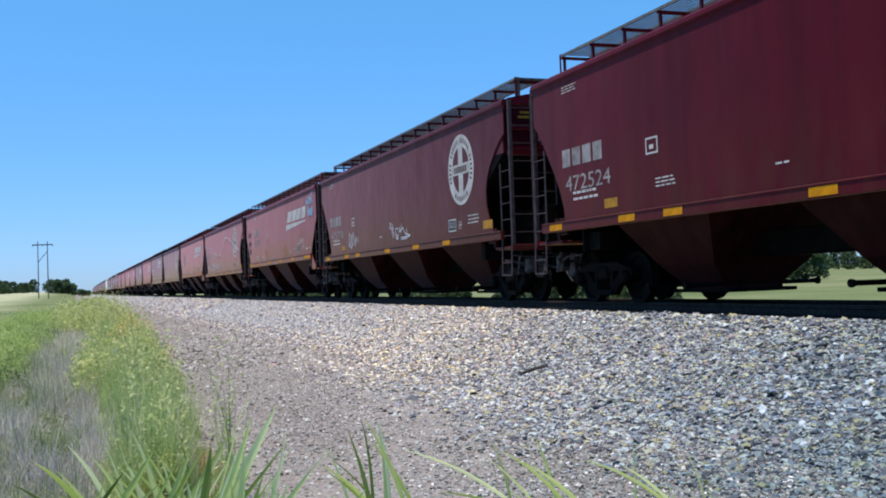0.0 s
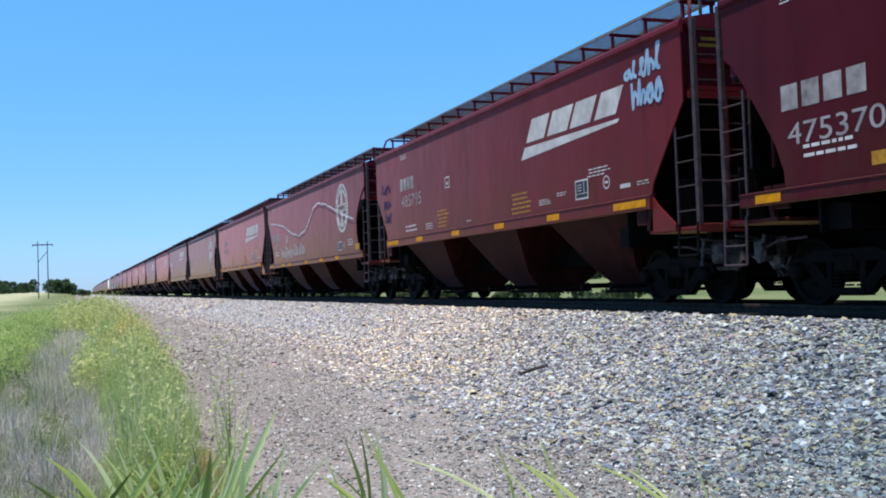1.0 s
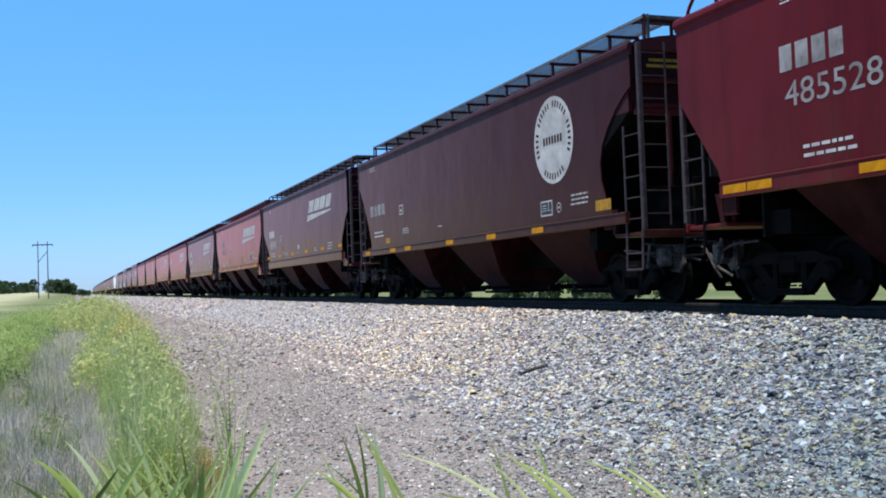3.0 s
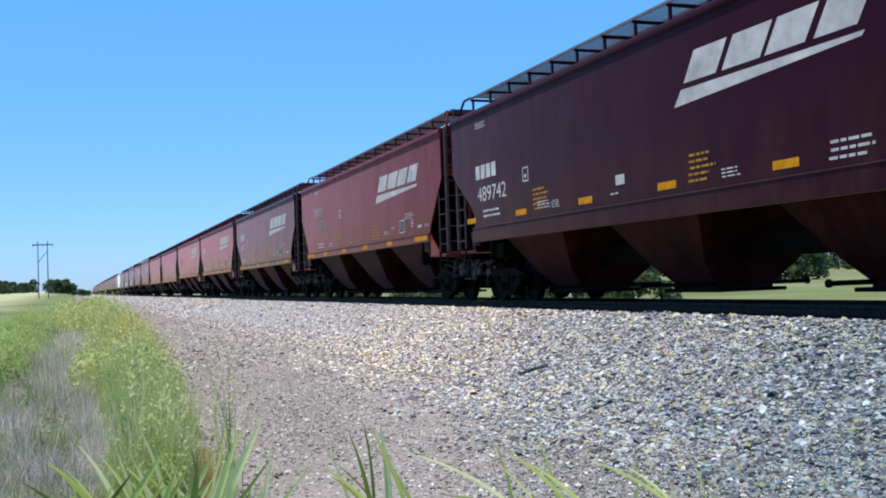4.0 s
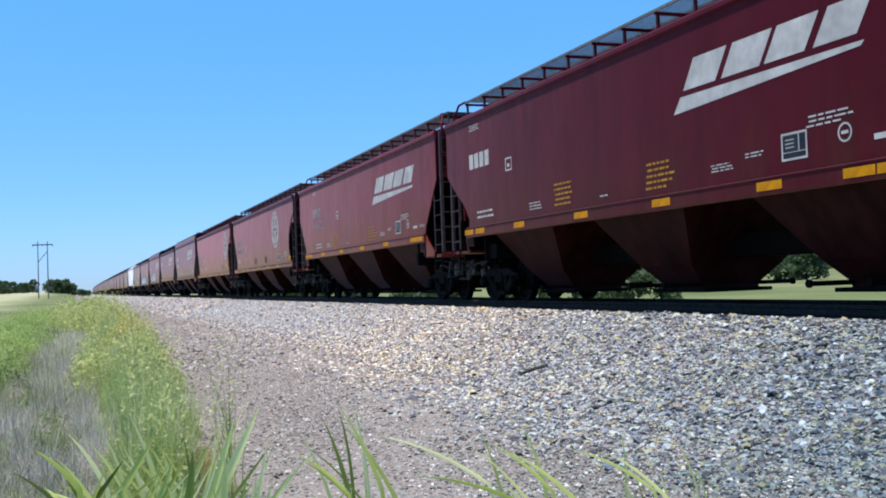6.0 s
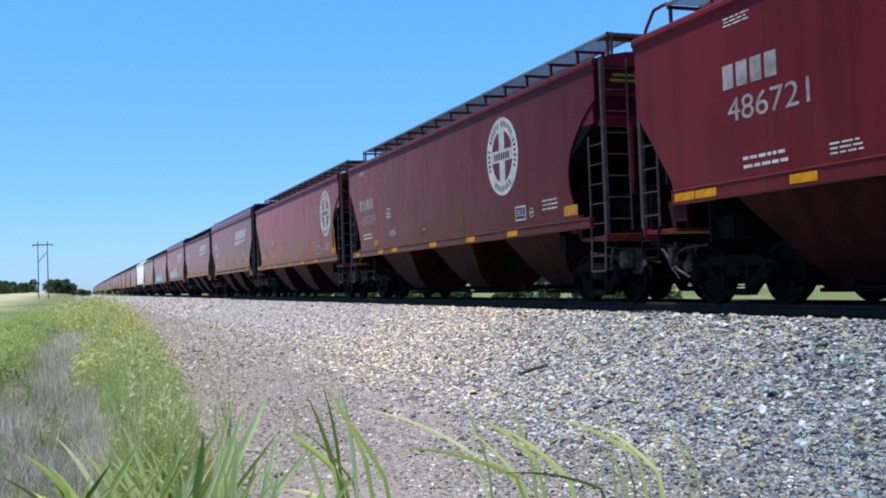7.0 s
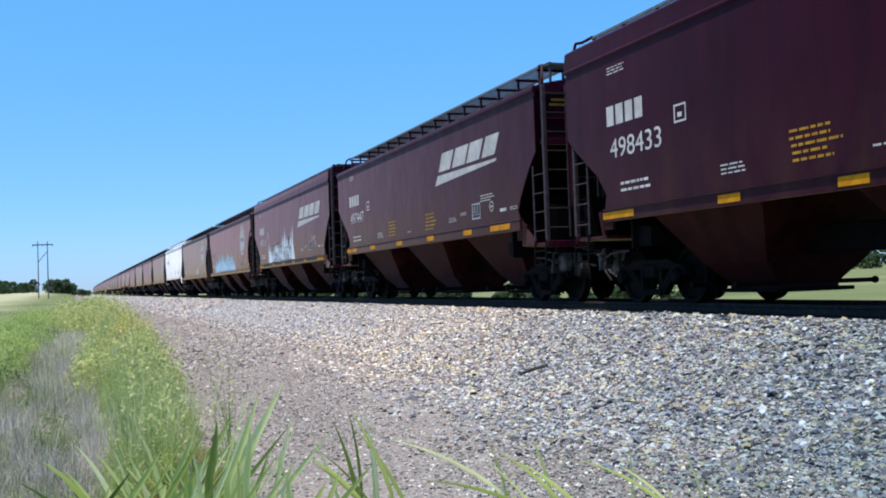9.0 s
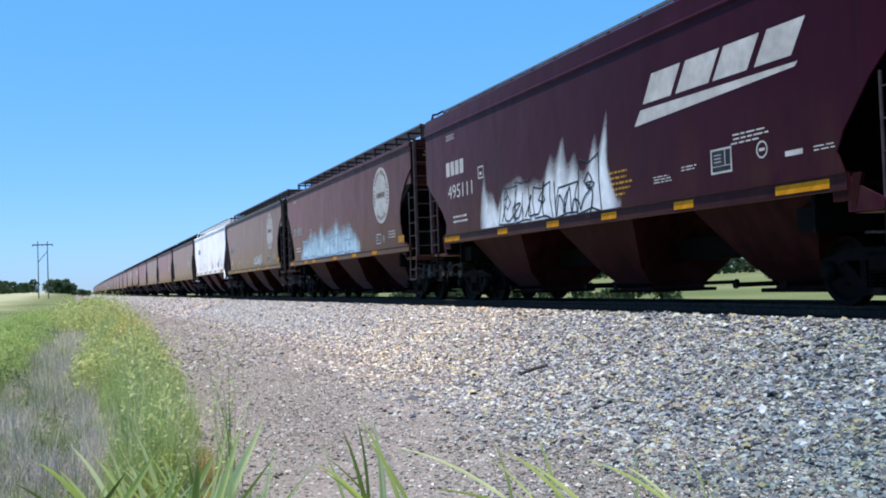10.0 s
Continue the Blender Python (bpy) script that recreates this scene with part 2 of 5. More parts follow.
GRASS_DEAD = leaf_mat("dead_grass", [(0.0, (0.2, 0.17, 0.165)), (0.5, (0.54, 0.49, 0.49)), (0.8, (0.7, 0.65, 0.63)), (1.0, (0.84, 0.78, 0.7))], trans=0.4)
BARK = speckled("bark", (0.03, 0.024, 0.018), (0.09, 0.07, 0.055), 8.0, 0.9)
POLEM = speckled("weathered_pole_wood", (0.06, 0.058, 0.06), (0.13, 0.122, 0.12), 3.0, 0.9, stretch=(4, 4, 0.3))


# ---------------------------------------------------------------- mesh helpers
def mesh_of(name, bm, mat, smooth=False):
    me = bpy.data.meshes.new(name)
    bm.normal_update()
    bm.to_mesh(me)
    bm.free()
    me.materials.append(mat)
    if smooth:
        me.shade_smooth()
    return me


def part(name, bm, mat, parent, label="", smooth=False):
    ob = new(name, mesh_of(name, bm, mat, smooth) if isinstance(bm, bmesh.types.BMesh) else bm)
    ob.parent = parent
    if label:
        ob["label"] = label
    return ob


def box(bm, x0, x1, y0, y1, z0, z1, bevel=0.0):
    vs = [bm.verts.new((x, y, z)) for z in (z0, z1) for x, y in ((x0, y0), (x1, y0), (x1, y1), (x0, y1))]
    fs = [bm.faces.new([vs[i] for i in f]) for f in ((3, 2, 1, 0), (4, 5, 6, 7), (0, 1, 5, 4), (1, 2, 6, 5), (2, 3, 7, 6), (3, 0, 4, 7))]
    if bevel:
        edges = list({e for f in fs for e in f.edges})
        bmesh.ops.bevel(bm, geom=edges, offset=bevel, segments=1, affect="EDGES")
    return bm


def tube(bm, a, b, r, sides=6):
    a, b = Vector(a), Vector(b)
    q = (b - a).to_track_quat("Z", "Y").to_matrix()
    rings = []
    for p in (a, b):
        rings.append([bm.verts.new(p + q @ Vector((r * math.cos(k * math.tau / sides), r * math.sin(k * math.tau / sides), 0))) for k in range(sides)])
    for k in range(sides):
        j = (k + 1) % sides
        bm.faces.new((rings[0][k], rings[0][j], rings[1][j], rings[1][k]))
    bm.faces.new(rings[0][::-1])
    bm.faces.new(rings[1])
    return bm


def pipe(bm, pts, r, sides=6):
    for a, b in zip(pts, pts[1:]):
        tube(bm, a, b, r, sides)
    return bm


def extrude_yz(bm, pts, x0, x1):
    """A flat outline in the y-z plane given thickness across x."""
    a = [bm.verts.new((x0, y, z)) for y, z in pts]
    b = [bm.verts.new((x1, y, z)) for y, z in pts]
    bm.faces.new(a[::-1])
    bm.faces.new(b)
    for k in range(len(pts)):
        j = (k + 1) % len(pts)
        bm.faces.new((a[k], a[j], b[j], b[k]))
    bmesh.ops.recalc_face_normals(bm, faces=bm.faces[:])
    return bm


def profile_bar(bm, pts, y0, y1):
    """A rolled section: an outline in x, z drawn out along y."""
    a = [bm.verts.new((x, y0, z)) for x, z in pts]
    b = [bm.verts.new((x, y1, z)) for x, z in pts]
    bm.faces.new(a)
    bm.faces.new(b[::-1])
    for k in range(len(pts)):
        j = (k + 1) % len(pts)
        bm.faces.new((a[k], b[k], b[j], a[j]))
    bmesh.ops.recalc_face_normals(bm, faces=bm.faces[:])
    return bm


def lathe(bm, profile, axis_y=0.0, sides=28):
    """Revolve (x, r) points about the x axis."""
    rings = []
    for x, r in profile:
        rings.append([bm.verts.new((x, axis_y + r * math.cos(k * math.tau / sides), r * math.sin(k * math.tau / sides))) for k in range(sides)])
    for a, b in zip(rings, rings[1:]):
        for k in range(sides):
            j = (k + 1) % sides
            bm.faces.new((a[k], a[j], b[j], b[k]))
    bm.faces.new(rings[0][::-1])
    bm.faces.new(rings[-1])
    bmesh.ops.recalc_face_normals(bm, faces=bm.faces[:])
    return bm


B = bmesh.new


def bulk(name, verts, faces, mat, smooth=False):
    me = bpy.data.meshes.new(name)
    me.from_pydata(verts, [], faces)
    me.materials.append(mat)
    if smooth:
        me.shade_smooth()
    me.update()
    return me


def track_x(s):
    """The line of the track: all but straight, bending very slowly away in the distance."""
    return TRACK_X + 7.8e-6 * max(s, 0.0) ** 2


def track_turn(s):
    return -math.degrees(math.atan(2 * 7.8e-6 * max(s, 0.0)))


# ---------------------------------------------------------------- ground
TOE, CREST = -4.45, -1.88
BED_Z = 1.03


def profile_z(u):
    """Height of the ground by the distance u from the track's centre line."""
    if u < TOE or u > 4.6:
        return 0.0
    if u < CREST:
        f = (u - TOE) / (CREST - TOE)
        return BED_Z * f
    if u <= 1.9:
        return BED_Z
    return BED_Z * (4.6 - u) / 2.7


def field_rise(u, s):
    """The field on the camera's side climbs very gently into the distance."""
    f = min(1.0, max(0.0, (-u - 8.0) / 12.0))
    return 0.006 * max(0.0, min(s, 900.0) - 120.0) * f * f * (3 - 2 * f)


def build_ground():
    us = [-3000, -1500, -700, -300, -150, -80, -40, -24, -16, -13, -11, -9.5, -8.3, -7.2, -6, -5.2, TOE, -3.6, -2.7, CREST, -1.0, 0, 1.0, 1.9, 3.2, 4.6, 7, 12, 20, 40, 80, 160, 320, 700, 1500, 3000]
    ss = [-1500, -600, -250, -100, -50, -25, -10] + [i * 2.0 for i in range(0, 40)] + [80, 90, 100, 115, 130, 150, 175, 200, 240, 290, 350, 430, 520, 640, 800, 1000, 1300, 1700, 2300, 3200, 4200]
    verts, faces = [], []
    for s in ss:
        for u in us:
            z = profile_z(u)
            if not (TOE <= u <= 4.6):
                z += 0.05 * noise.noise((u * 0.3, s * 0.13, 0.0)) * (1 if abs(u) < 60 else 0)
            if u > 60:
                z += 0.0055 * (u - 60)
            z += field_rise(u, s)
            verts.append((track_x(s) + u, s, z))
    w = len(us)
    for i in range(len(ss) - 1):
        for j in range(w - 1):
            faces.append((i * w + j, i * w + j + 1, (i + 1) * w + j + 1, (i + 1) * w + j))
    ob = new("ground", bulk("ground", verts, faces, GROUND, True))
    tagged(ob, "flat pale green prairie field with a grey gravel strip beside the track", "ground", kind="structure")
    # ballast bed
    us = [TOE - 0.25, TOE, -3.6, -2.7, CREST, -1.74, -0.6, 0, 0.6, 1.3, 1.9, 3.2, 4.6]
    verts, faces = [], []
    for s in ss:
        for u in us:
            z = profile_z(u) + (0.03 if u > TOE else -0.03)
            verts.append((track_x(s) + u, s, z))
    w = len(us)
    for i in range(len(ss) - 1):
        for j in range(w - 1):
            faces.append((i * w + j, i * w + j + 1, (i + 1) * w + j + 1, (i + 1) * w + j))
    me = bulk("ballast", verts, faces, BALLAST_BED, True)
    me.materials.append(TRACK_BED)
    # dark shadow colour between the crests, pale ballast on the shoulders
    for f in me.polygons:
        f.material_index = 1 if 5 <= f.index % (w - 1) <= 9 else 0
    ob = new("ballast", me)
    tagged(ob, "bank of loose grey crushed-rock ballast under the track", "ballast", kind="structure")
    return ob


ballast = build_ground()


def rail(bm, u):
    prof = [(-0.075, 0), (0.075, 0), (0.07, 0.02), (0.012, 0.04), (0.012, 0.13), (0.036, 0.142), (0.036, 0.175), (0.028, 0.184), (-0.028, 0.184), (-0.036, 0.175), (-0.036, 0.142), (-0.012, 0.13), (-0.012, 0.04), (-0.07, 0.02)]
    ss = [-300, 0, 60, 120, 200, 300, 420, 560, 720, 900, 1200, 1600]
    rings = [[bm.verts.new((track_x(s) + u + x, s, RAIL_Z - 0.184 + z)) for x, z in prof] for s in ss]
    for a, b in zip(rings, rings[1:]):
        for k in range(len(prof)):
            j = (k + 1) % len(prof)
            bm.faces.new((a[k], b[k], b[j], a[j]))
    return bm


def build_track():
    root = new("railway_track")
    tagged(root, "rusty steel rails spiked to dark creosoted wooden ties", "railway track", kind="structure")
    for u in (-0.7525, 0.7525):
        part("rail", rail(B(), u), RAILM, root)
    tie = mesh_of("tie", box(B(), -1.3, 1.3, -0.11, 0.11, -0.18, 0.0, 0.012), TIEM)
    k = 0
    s = -30.0
    far_v, far_f = [], []
    while s < 500:
        x = track_x(s)
        if 0 < s < 150:
            ob = part("tie", tie, TIEM, root)
            ob.matrix_basis = pose(x + random.uniform(-0.03, 0.03), s, RAIL_Z - 0.165, 0, 0, random.uniform(-1, 1))
        else:
            n0 = len(far_v)
            far_v += [(x + a, s + b, RAIL_Z - 0.165 + c) for c in (-0.1, 0) for a, b in ((-1.3, -0.11), (1.3, -0.11), (1.3, 0.11), (-1.3, 0.11))]
            far_f += [[n0 + i for i in f] for f in ((4, 5, 6, 7), (0, 1, 5, 4), (1, 2, 6, 5), (2, 3, 7, 6), (3, 0, 4, 7))]
        s += 0.52
    ob = part("distant_ties", bulk("distant_ties", far_v, far_f, TIEM), TIEM, root)
    ob["kind"] = "stuff"


build_track()


def spray_mat(name, c1, c2):
    """Spray paint whose rim fades out: the coverage is stored in the mesh."""
    m, n, l, b = material(name, 0.55)
    at = n.new("ShaderNodeAttribute")
    at.attribute_name = "cover"
    f = noise_node(n, l, 3.0, 5)
    l.new(ramp(n, l, f, [(0.35, c1), (0.65, c2)]), b.inputs["Base Color"])
    tr = n.new("ShaderNodeBsdfTransparent")
    ms = n.new("ShaderNodeMixShader")
    l.new(at.outputs["Fac"], ms.inputs[0])
    l.new(tr.outputs[0], ms.inputs[1])
    l.new(b.outputs[0], ms.inputs[2])
    l.new(ms.outputs[0], n["Material Output"].inputs["Surface"])
    return m


SPRAY_WHITE = spray_mat("white_spray_paint", (0.6, 0.62, 0.64), (0.85, 0.87, 0.88))
SPRAY_BLUE = spray_mat("pale_blue_spray_paint", (0.35, 0.5, 0.58), (0.6, 0.72, 0.78))
CHALK = speckled("white_marker", (0.5, 0.52, 0.54), (0.75, 0.77, 0.78), 6.0, 0.7, strength=0.05)
SKYBLUE = speckled("light_blue_marker", (0.2, 0.34, 0.5), (0.35, 0.5, 0.62), 6.0, 0.7, strength=0.05)
VIOLET = speckled("violet_marker", (0.012, 0.006, 0.04), (0.03, 0.016, 0.075), 6.0, 0.7, strength=0.05)


# ---------------------------------------------------------------- hopper cars
# local axes of a car: x across (minus x faces the gravel), y along the track, z up from the rail head
# half length between the ends and between the couplers, eave height, depth of the fascia under it, the two ends of the
# side sheet, the places of the end ladders, the side sill's foot and top, and how far the trucks lie in from the couplers
BODY = {
    "round": dict(h=8.65, half=9.28, eave=4.33, fascia=0.17, far=8.61, near=-8.43, ends=(8.6, -8.46), sill=(1.365, 1.555), truck=(2.3, 1.95)),
    "old": dict(h=8.2, half=8.765, eave=4.33, fascia=0.17, far=8.2, near=-8.38, ends=(8.04, -8.46), sill=(1.545, 1.775), truck=(2.25, 1.6)),
    "cut": dict(h=8.05, half=8.765, eave=4.33, fascia=0.17, far=8.3, near=-7.8, ends=(8.0, -7.95), sill=(1.5, 1.74), truck=(2.25, 1.85)),
    "deep": dict(h=8.05, half=8.765, eave=4.37, fascia=0.1, far=8.3, near=-7.8, ends=(8.0, -7.95), sill=(1.37, 1.71), truck=(2.25, 1.85)),
    "tall": dict(h=8.05, half=8.765, eave=4.66, fascia=0.40, far=8.3, near=-7.8, ends=(8.0, -7.95), sill=(1.43, 1.65), truck=(2.3, 1.85)),
}


def side_outline(kind):
    """Outline of a side sheet in y, z: square upper corners and cut-away lower ends."""
    b = BODY[kind]
    if kind == "round":
        curve = [(0.0, 3.62), (0.26, 3.49), (0.52, 3.31), (0.82, 3.04), (1.03, 2.76), (1.12, 2.46), (1.1, 2.14), (0.97, 1.84), (0.78, 1.62), (0.74, 1.52)]
        far = [(0.0, 3.52), (0.2, 3.34), (0.44, 3.04), (0.75, 2.6), (1.05, 2.14), (1.2, 1.78), (1.22, 1.52)]
    elif kind == "old":
        curve = far = [(0.0, 3.1), (0.92, 1.95), (1.0, 1.72)]
    else:
        curve = [(0.0, 3.02), (0.34, 2.72), (0.82, 2.14), (0.94, 1.9), (0.84, 1.68), (0.78, 1.56)]
        far = [(0.0, 3.04), (0.34, 2.76), (1.1, 2.24), (1.38, 1.9), (1.32, 1.66), (1.3, 1.56)]
    top = b["eave"] - 0.03
    return [(b["far"], top)] + [(b["far"] - i, z) for i, z in far] + [(b["near"] + i, z) for i, z in reversed(curve)] + [(b["near"], top)]


def ladder(bm, x, y, z0, z1, dx, dy, rungs, stiles=(True, True)):
    a = Vector((x, y, 0))
    b = a + Vector((dx, dy, 0))
    for p, on in ((a, stiles[0]), (b, stiles[1])):
        if on:
            box(bm, p.x - 0.012, p.x + 0.012, p.y - 0.018, p.y + 0.018, z0, z1)
    for k in range(rungs):
        z = z0 + (k + 0.5) * (z1 - z0) / rungs
        tube(bm, (a.x, a.y, z), (b.x, b.y, z), 0.012, 5)
    return bm


# ---------------------------------------------------------------- lettering, stencils and reflectors
# places on a side: a = metres from the car's far end, z = height over the rail
def quad(bm, pts, h, off=0.004, base=1.6):
    vs = [bm.verts.new((-base - off, h - a, z)) for a, z in pts]
    bm.faces.new(vs)


def bar(bm, h, a0, a1, z0, z1, off=0.004, base=1.6, skew=0.0):
    quad(bm, [(a0, z0), (a1, z0), (a1 + skew, z1), (a0 + skew, z1)], h, off, base)


def text_block(bm, h, a0, a1, z0, z1, lines, ragged, seed):
    """Rows of short bars for small print that cannot be read."""
    r = random.Random(seed)
    step = (z1 - z0) / lines
    for k in range(lines):
        z = z1 - (k + 1) * step
        a = a0 + r.uniform(0, ragged) * 0.3
        end = a1 - r.uniform(0, ragged)
        while a < end:
            w = min(r.uniform(0.07, 0.2), end - a)
            bar(bm, h, a, a + w, z + step * 0.32, z + step * 0.7)
            a += w + 0.035
    return bm


def ribbon(bm, h, pts, wide, off=0.005):
    for (a0, z0), (a1, z1) in zip(pts, pts[1:]):
        d = math.hypot(a1 - a0, z1 - z0) or 1
        nx, nz = -(z1 - z0) / d * wide / 2, (a1 - a0) / d * wide / 2
        ex, ez = (a1 - a0) / d * wide * 0.3, (z1 - z0) / d * wide * 0.3
        off += 0.00012
        quad(bm, [(a0 - nx - ex, z0 - nz - ez), (a1 - nx + ex, z1 - nz + ez), (a1 + nx + ex, z1 + nz + ez), (a0 + nx - ex, z0 + nz - ez)], h, off)
    return bm


def round_emblem(car, h, a, z, r):
    bm = B()
    n = 36
    for k in range(n):
        t0, t1 = k * math.tau / n, (k + 1) * math.tau / n
        quad(bm, [(a + q * math.cos(t), z + q * math.sin(t)) for q, t in ((r * 0.66, t0), (r, t0), (r, t1), (r * 0.66, t1))], h)
    part("emblem_ring", bm, WHITE, car, "chalky white painted ring")
    bm = B()
    bar(bm, h, a - r * 0.17, a + r * 0.17, z - r * 0.66, z + r * 0.66)
    bar(bm, h, a - r * 0.64, a - r * 0.17, z - r * 0.13, z + r * 0.17)
    bar(bm, h, a + r * 0.17, a + r * 0.64, z - r * 0.13, z + r * 0.17)
    part("emblem_cross", bm, WHITE, car, "white painted cross")
    bm = B()
    for k in range(26):
        t0 = math.pi * (1.12 - 1.24 * k / 25)
        if k % 7 == 5:
            continue
        quad(bm, [(a + q * math.cos(t0 + d), z + q * math.sin(t0 + d)) for q, d in ((r * 0.76, 0.03), (r * 0.9, 0.03), (r * 0.9, -0.035), (r * 0.76, -0.035))], h, 0.008)
    for k in range(8):
        t0 = math.pi * (1.32 + 0.36 * k / 7)
        quad(bm, [(a + q * math.cos(t0 + d), z + q * math.sin(t0 + d)) for q, d in ((r * 0.76, 0.035), (r * 0.9, 0.035), (r * 0.9, -0.035), (r * 0.76, -0.035))], h, 0.008)
    for k in range(7):
        bar(bm, h, a - r * 0.5 + k * r * 0.145, a - r * 0.5 + k * r * 0.145 + r * 0.09, z - r * 0.08, z + r * 0.1, 0.008)
    part("emblem_print", bm, BAY, car)["kind"] = "stuff"


def wedge_emblem(car, h, a, up):
    """Four slanting white blocks over a tapering white bar."""
    for k in range(4):
        bm = B()
        x = a + 0.28 + k * 0.96
        w = (0.82, 0.86, 0.80, 0.76)[k]
        bar(bm, h, x, x + w, 3.245 + up, 3.69 + up, skew=0.30)
        part("emblem_block", bm, WHITE, car, "slanting white painted block")
    bm = B()
    quad(bm, [(a, 2.92 + up), (a + 3.98, 3.09 + up), (a + 4.04, 3.15 + up), (a + 0.2, 3.16 + up)], h)
    part("emblem_bar", bm, WHITE, car, "tapering white painted bar")


REFLECTOR = None


def record_panel(car, h, x0, w, zz, ht):
    """A black panel in a white frame, ruled into fields."""
    t = 0.03
    bm = B()
    bar(bm, h, x0, x0 + w, zz, zz + t)
    bar(bm, h, x0, x0 + w, zz + ht - t, zz + ht)
    bar(bm, h, x0, x0 + t, zz + t, zz + ht - t)
    bar(bm, h, x0 + w - t, x0 + w, zz + t, zz + ht - t)
    bar(bm, h, x0 + w * 0.66, x0 + w * 0.7, zz + 0.11, zz + ht - t)
    bar(bm, h, x0 + t, x0 + w - t, zz + 0.1, zz + 0.11)
    for k in range(3):
        bar(bm, h, x0 + 0.08, x0 + w * 0.5, zz + ht - 0.1 - 0.05 * k, zz + ht - 0.085 - 0.05 * k)
    part("panel_frame", bm, WHITE, car, "white framed record panel")
    bm = B()
    bar(bm, h, x0 + t, x0 + w - t, zz + t, zz + ht - t, 0.002)
    part("panel_field", bm, BLACK, car)


def markings(car, kind, h, eave, lite):
    global REFLECTOR
    if REFLECTOR is None:
        REFLECTOR = mesh_of("reflector", box(B(), -0.004, 0.0, -0.26, 0.26, -0.06, 0.06), YELLOW)
    rnd = kind == "round"
    if rnd:
        round_emblem(car, h, 14.15, 3.14, 0.84)
        places = [0.95, 3.6, 5.0, 8.35, 11.0, 13.4]
        xr, zr = -1.646, 1.45
    else:
        wedge_emblem(car, h, {"old": 10.64, "cut": 9.85, "deep": 9.5, "tall": 9.8}[kind], 0.11 if kind == "deep" else 0.0)
        places = [1.35, 1.9, 4.02, 6.76, 9.45, 12.1, 14.7, 15.22]
        if kind == "tall":
            places = [1.28, 1.78, 4.65, 7.1, 9.3, 11.6, 14.02, 14.52]
        elif kind == "deep":
            places = [0.9, 3.68, 6.5, 9.2, 12.03, 14.7]
        elif kind == "cut":
            places = [1.2, 1.86, 4.02, 6.76, 9.45, 12.1, 13.75, 14.3]
        xr, zr = {"old": (-1.646, 1.65), "cut": (-1.646, 1.615), "deep": (-1.601, 1.87), "tall": (-1.615, 1.53)}[kind]
    for a in places if not lite else ():
        part("reflector", REFLECTOR, YELLOW, car).location = (xr, h - a, zr)
    if lite:
        return
    # owner's mark and data as plain blocks and bars
    far = 1.12 if kind == "old" else 0.0
    near = 0.0 if kind == "old" or rnd else -0.65
    bm = B()
    z0, z1 = (2.55, 2.88) if rnd else (2.78, 3.09) if kind == "deep" else (3.06, 3.40)
    for k in range(4):
        a = 1.25 + k * (0.40 if rnd else 0.31)
        w = 0.32 if rnd else 0.24
        bar(bm, h, a + far, a + far + w, z0, z1)
    part("owner_mark", bm, WORN_WHITE if rnd or kind == "old" else WHITE, car, "four small white blocks")["kind"] = "stuff"
    bm = text_block(B(), h, 1.62 + far, 2.65 + far, 1.87, 2.1, 2, 0.25, 3)
    text_block(bm, h, 1.3 + far, 1.9 + far, 3.93, 4.08, 3, 0.1, 4)
    text_block(bm, h, 4.45, 5.05, 1.86, 2.04, 3, 0.1, 5)
    text_block(bm, h, 7.4, 7.8, 1.86, 1.93, 1, 0.1, 6)
    if rnd:
        text_block(bm, h, 14.8, 15.5, 1.8, 2.05, 3, 0.2, 7)
    elif kind == "deep":
        bar(bm, h, 7.62, 7.92, 2.03, 2.2)
        text_block(bm, h, 5.1, 5.55, 1.84, 2.0, 4, 0.15, 6)
        text_block(bm, h, 10.62, 11.2, 1.82, 1.98, 3, 0.2, 8)
        text_block(bm, h, 12.84, 13.65, 1.78, 2.08, 3, 0.2, 10)
    else:
        text_block(bm, h, 11.4 + near, 11.95 + near, 1.92, 2.05, 3, 0.1, 8)
        text_block(bm, h, 12.2 + near, 12.65 + near, 2.03, 2.12, 2, 0.1, 9)
        text_block(bm, h, 13.47 + near, 14.35 + near, 2.25, 2.43, 3, 0.3, 10)
        text_block(bm, h, 15.15 + near, 15.6 + near, 1.95, 2.04, 2, 0.1, 11)
        bar(bm, h, 14.62 + near, 14.96 + near, 1.96, 2.03)
    part("small_print", bm, WHITE, car, "rows of small white print")["kind"] = "stuff"
    if not rnd:
        w0, w1, w2, w3 = {"old": (5.4, 6.3, 10.05, 11.05), "cut": (5.6, 6.55, 8.95, 9.85), "deep": (4.27, 5.03, 9.8, 10.55), "tall": (5.95, 6.95, 9.3, 10.15)}[kind]
        bm = text_block(B(), h, w2, w3, 1.82, 2.3, 5, 0.3, 12)
        part("warning_print", bm, AMBER, car, "block of yellow print")["kind"] = "stuff"
        bm = text_block(B(), h, w0, w1, 1.84, 2.32, 5, 0.3, 13)
        part("warning_print", bm, AMBER, car, "block of yellow print")["kind"] = "stuff"
    else:
        bm = B()
        bar(bm, h, 15.75, 16.3, 1.64, 1.83)
        part("warning_print", bm, AMBER, car, "yellow painted patch")
        bm = B()
        bar(bm, h, 2.8, 3.25, 1.67, 1.83)
        part("warning_print", bm, AMBER, car, "yellow painted patch")
    # framed panels
    t = 0.03
    if kind != "deep":
        record_panel(car, h, *((13.5, 0.52, 1.7, 0.3) if rnd else (12.98 + near, 0.5, 1.9, 0.36)))
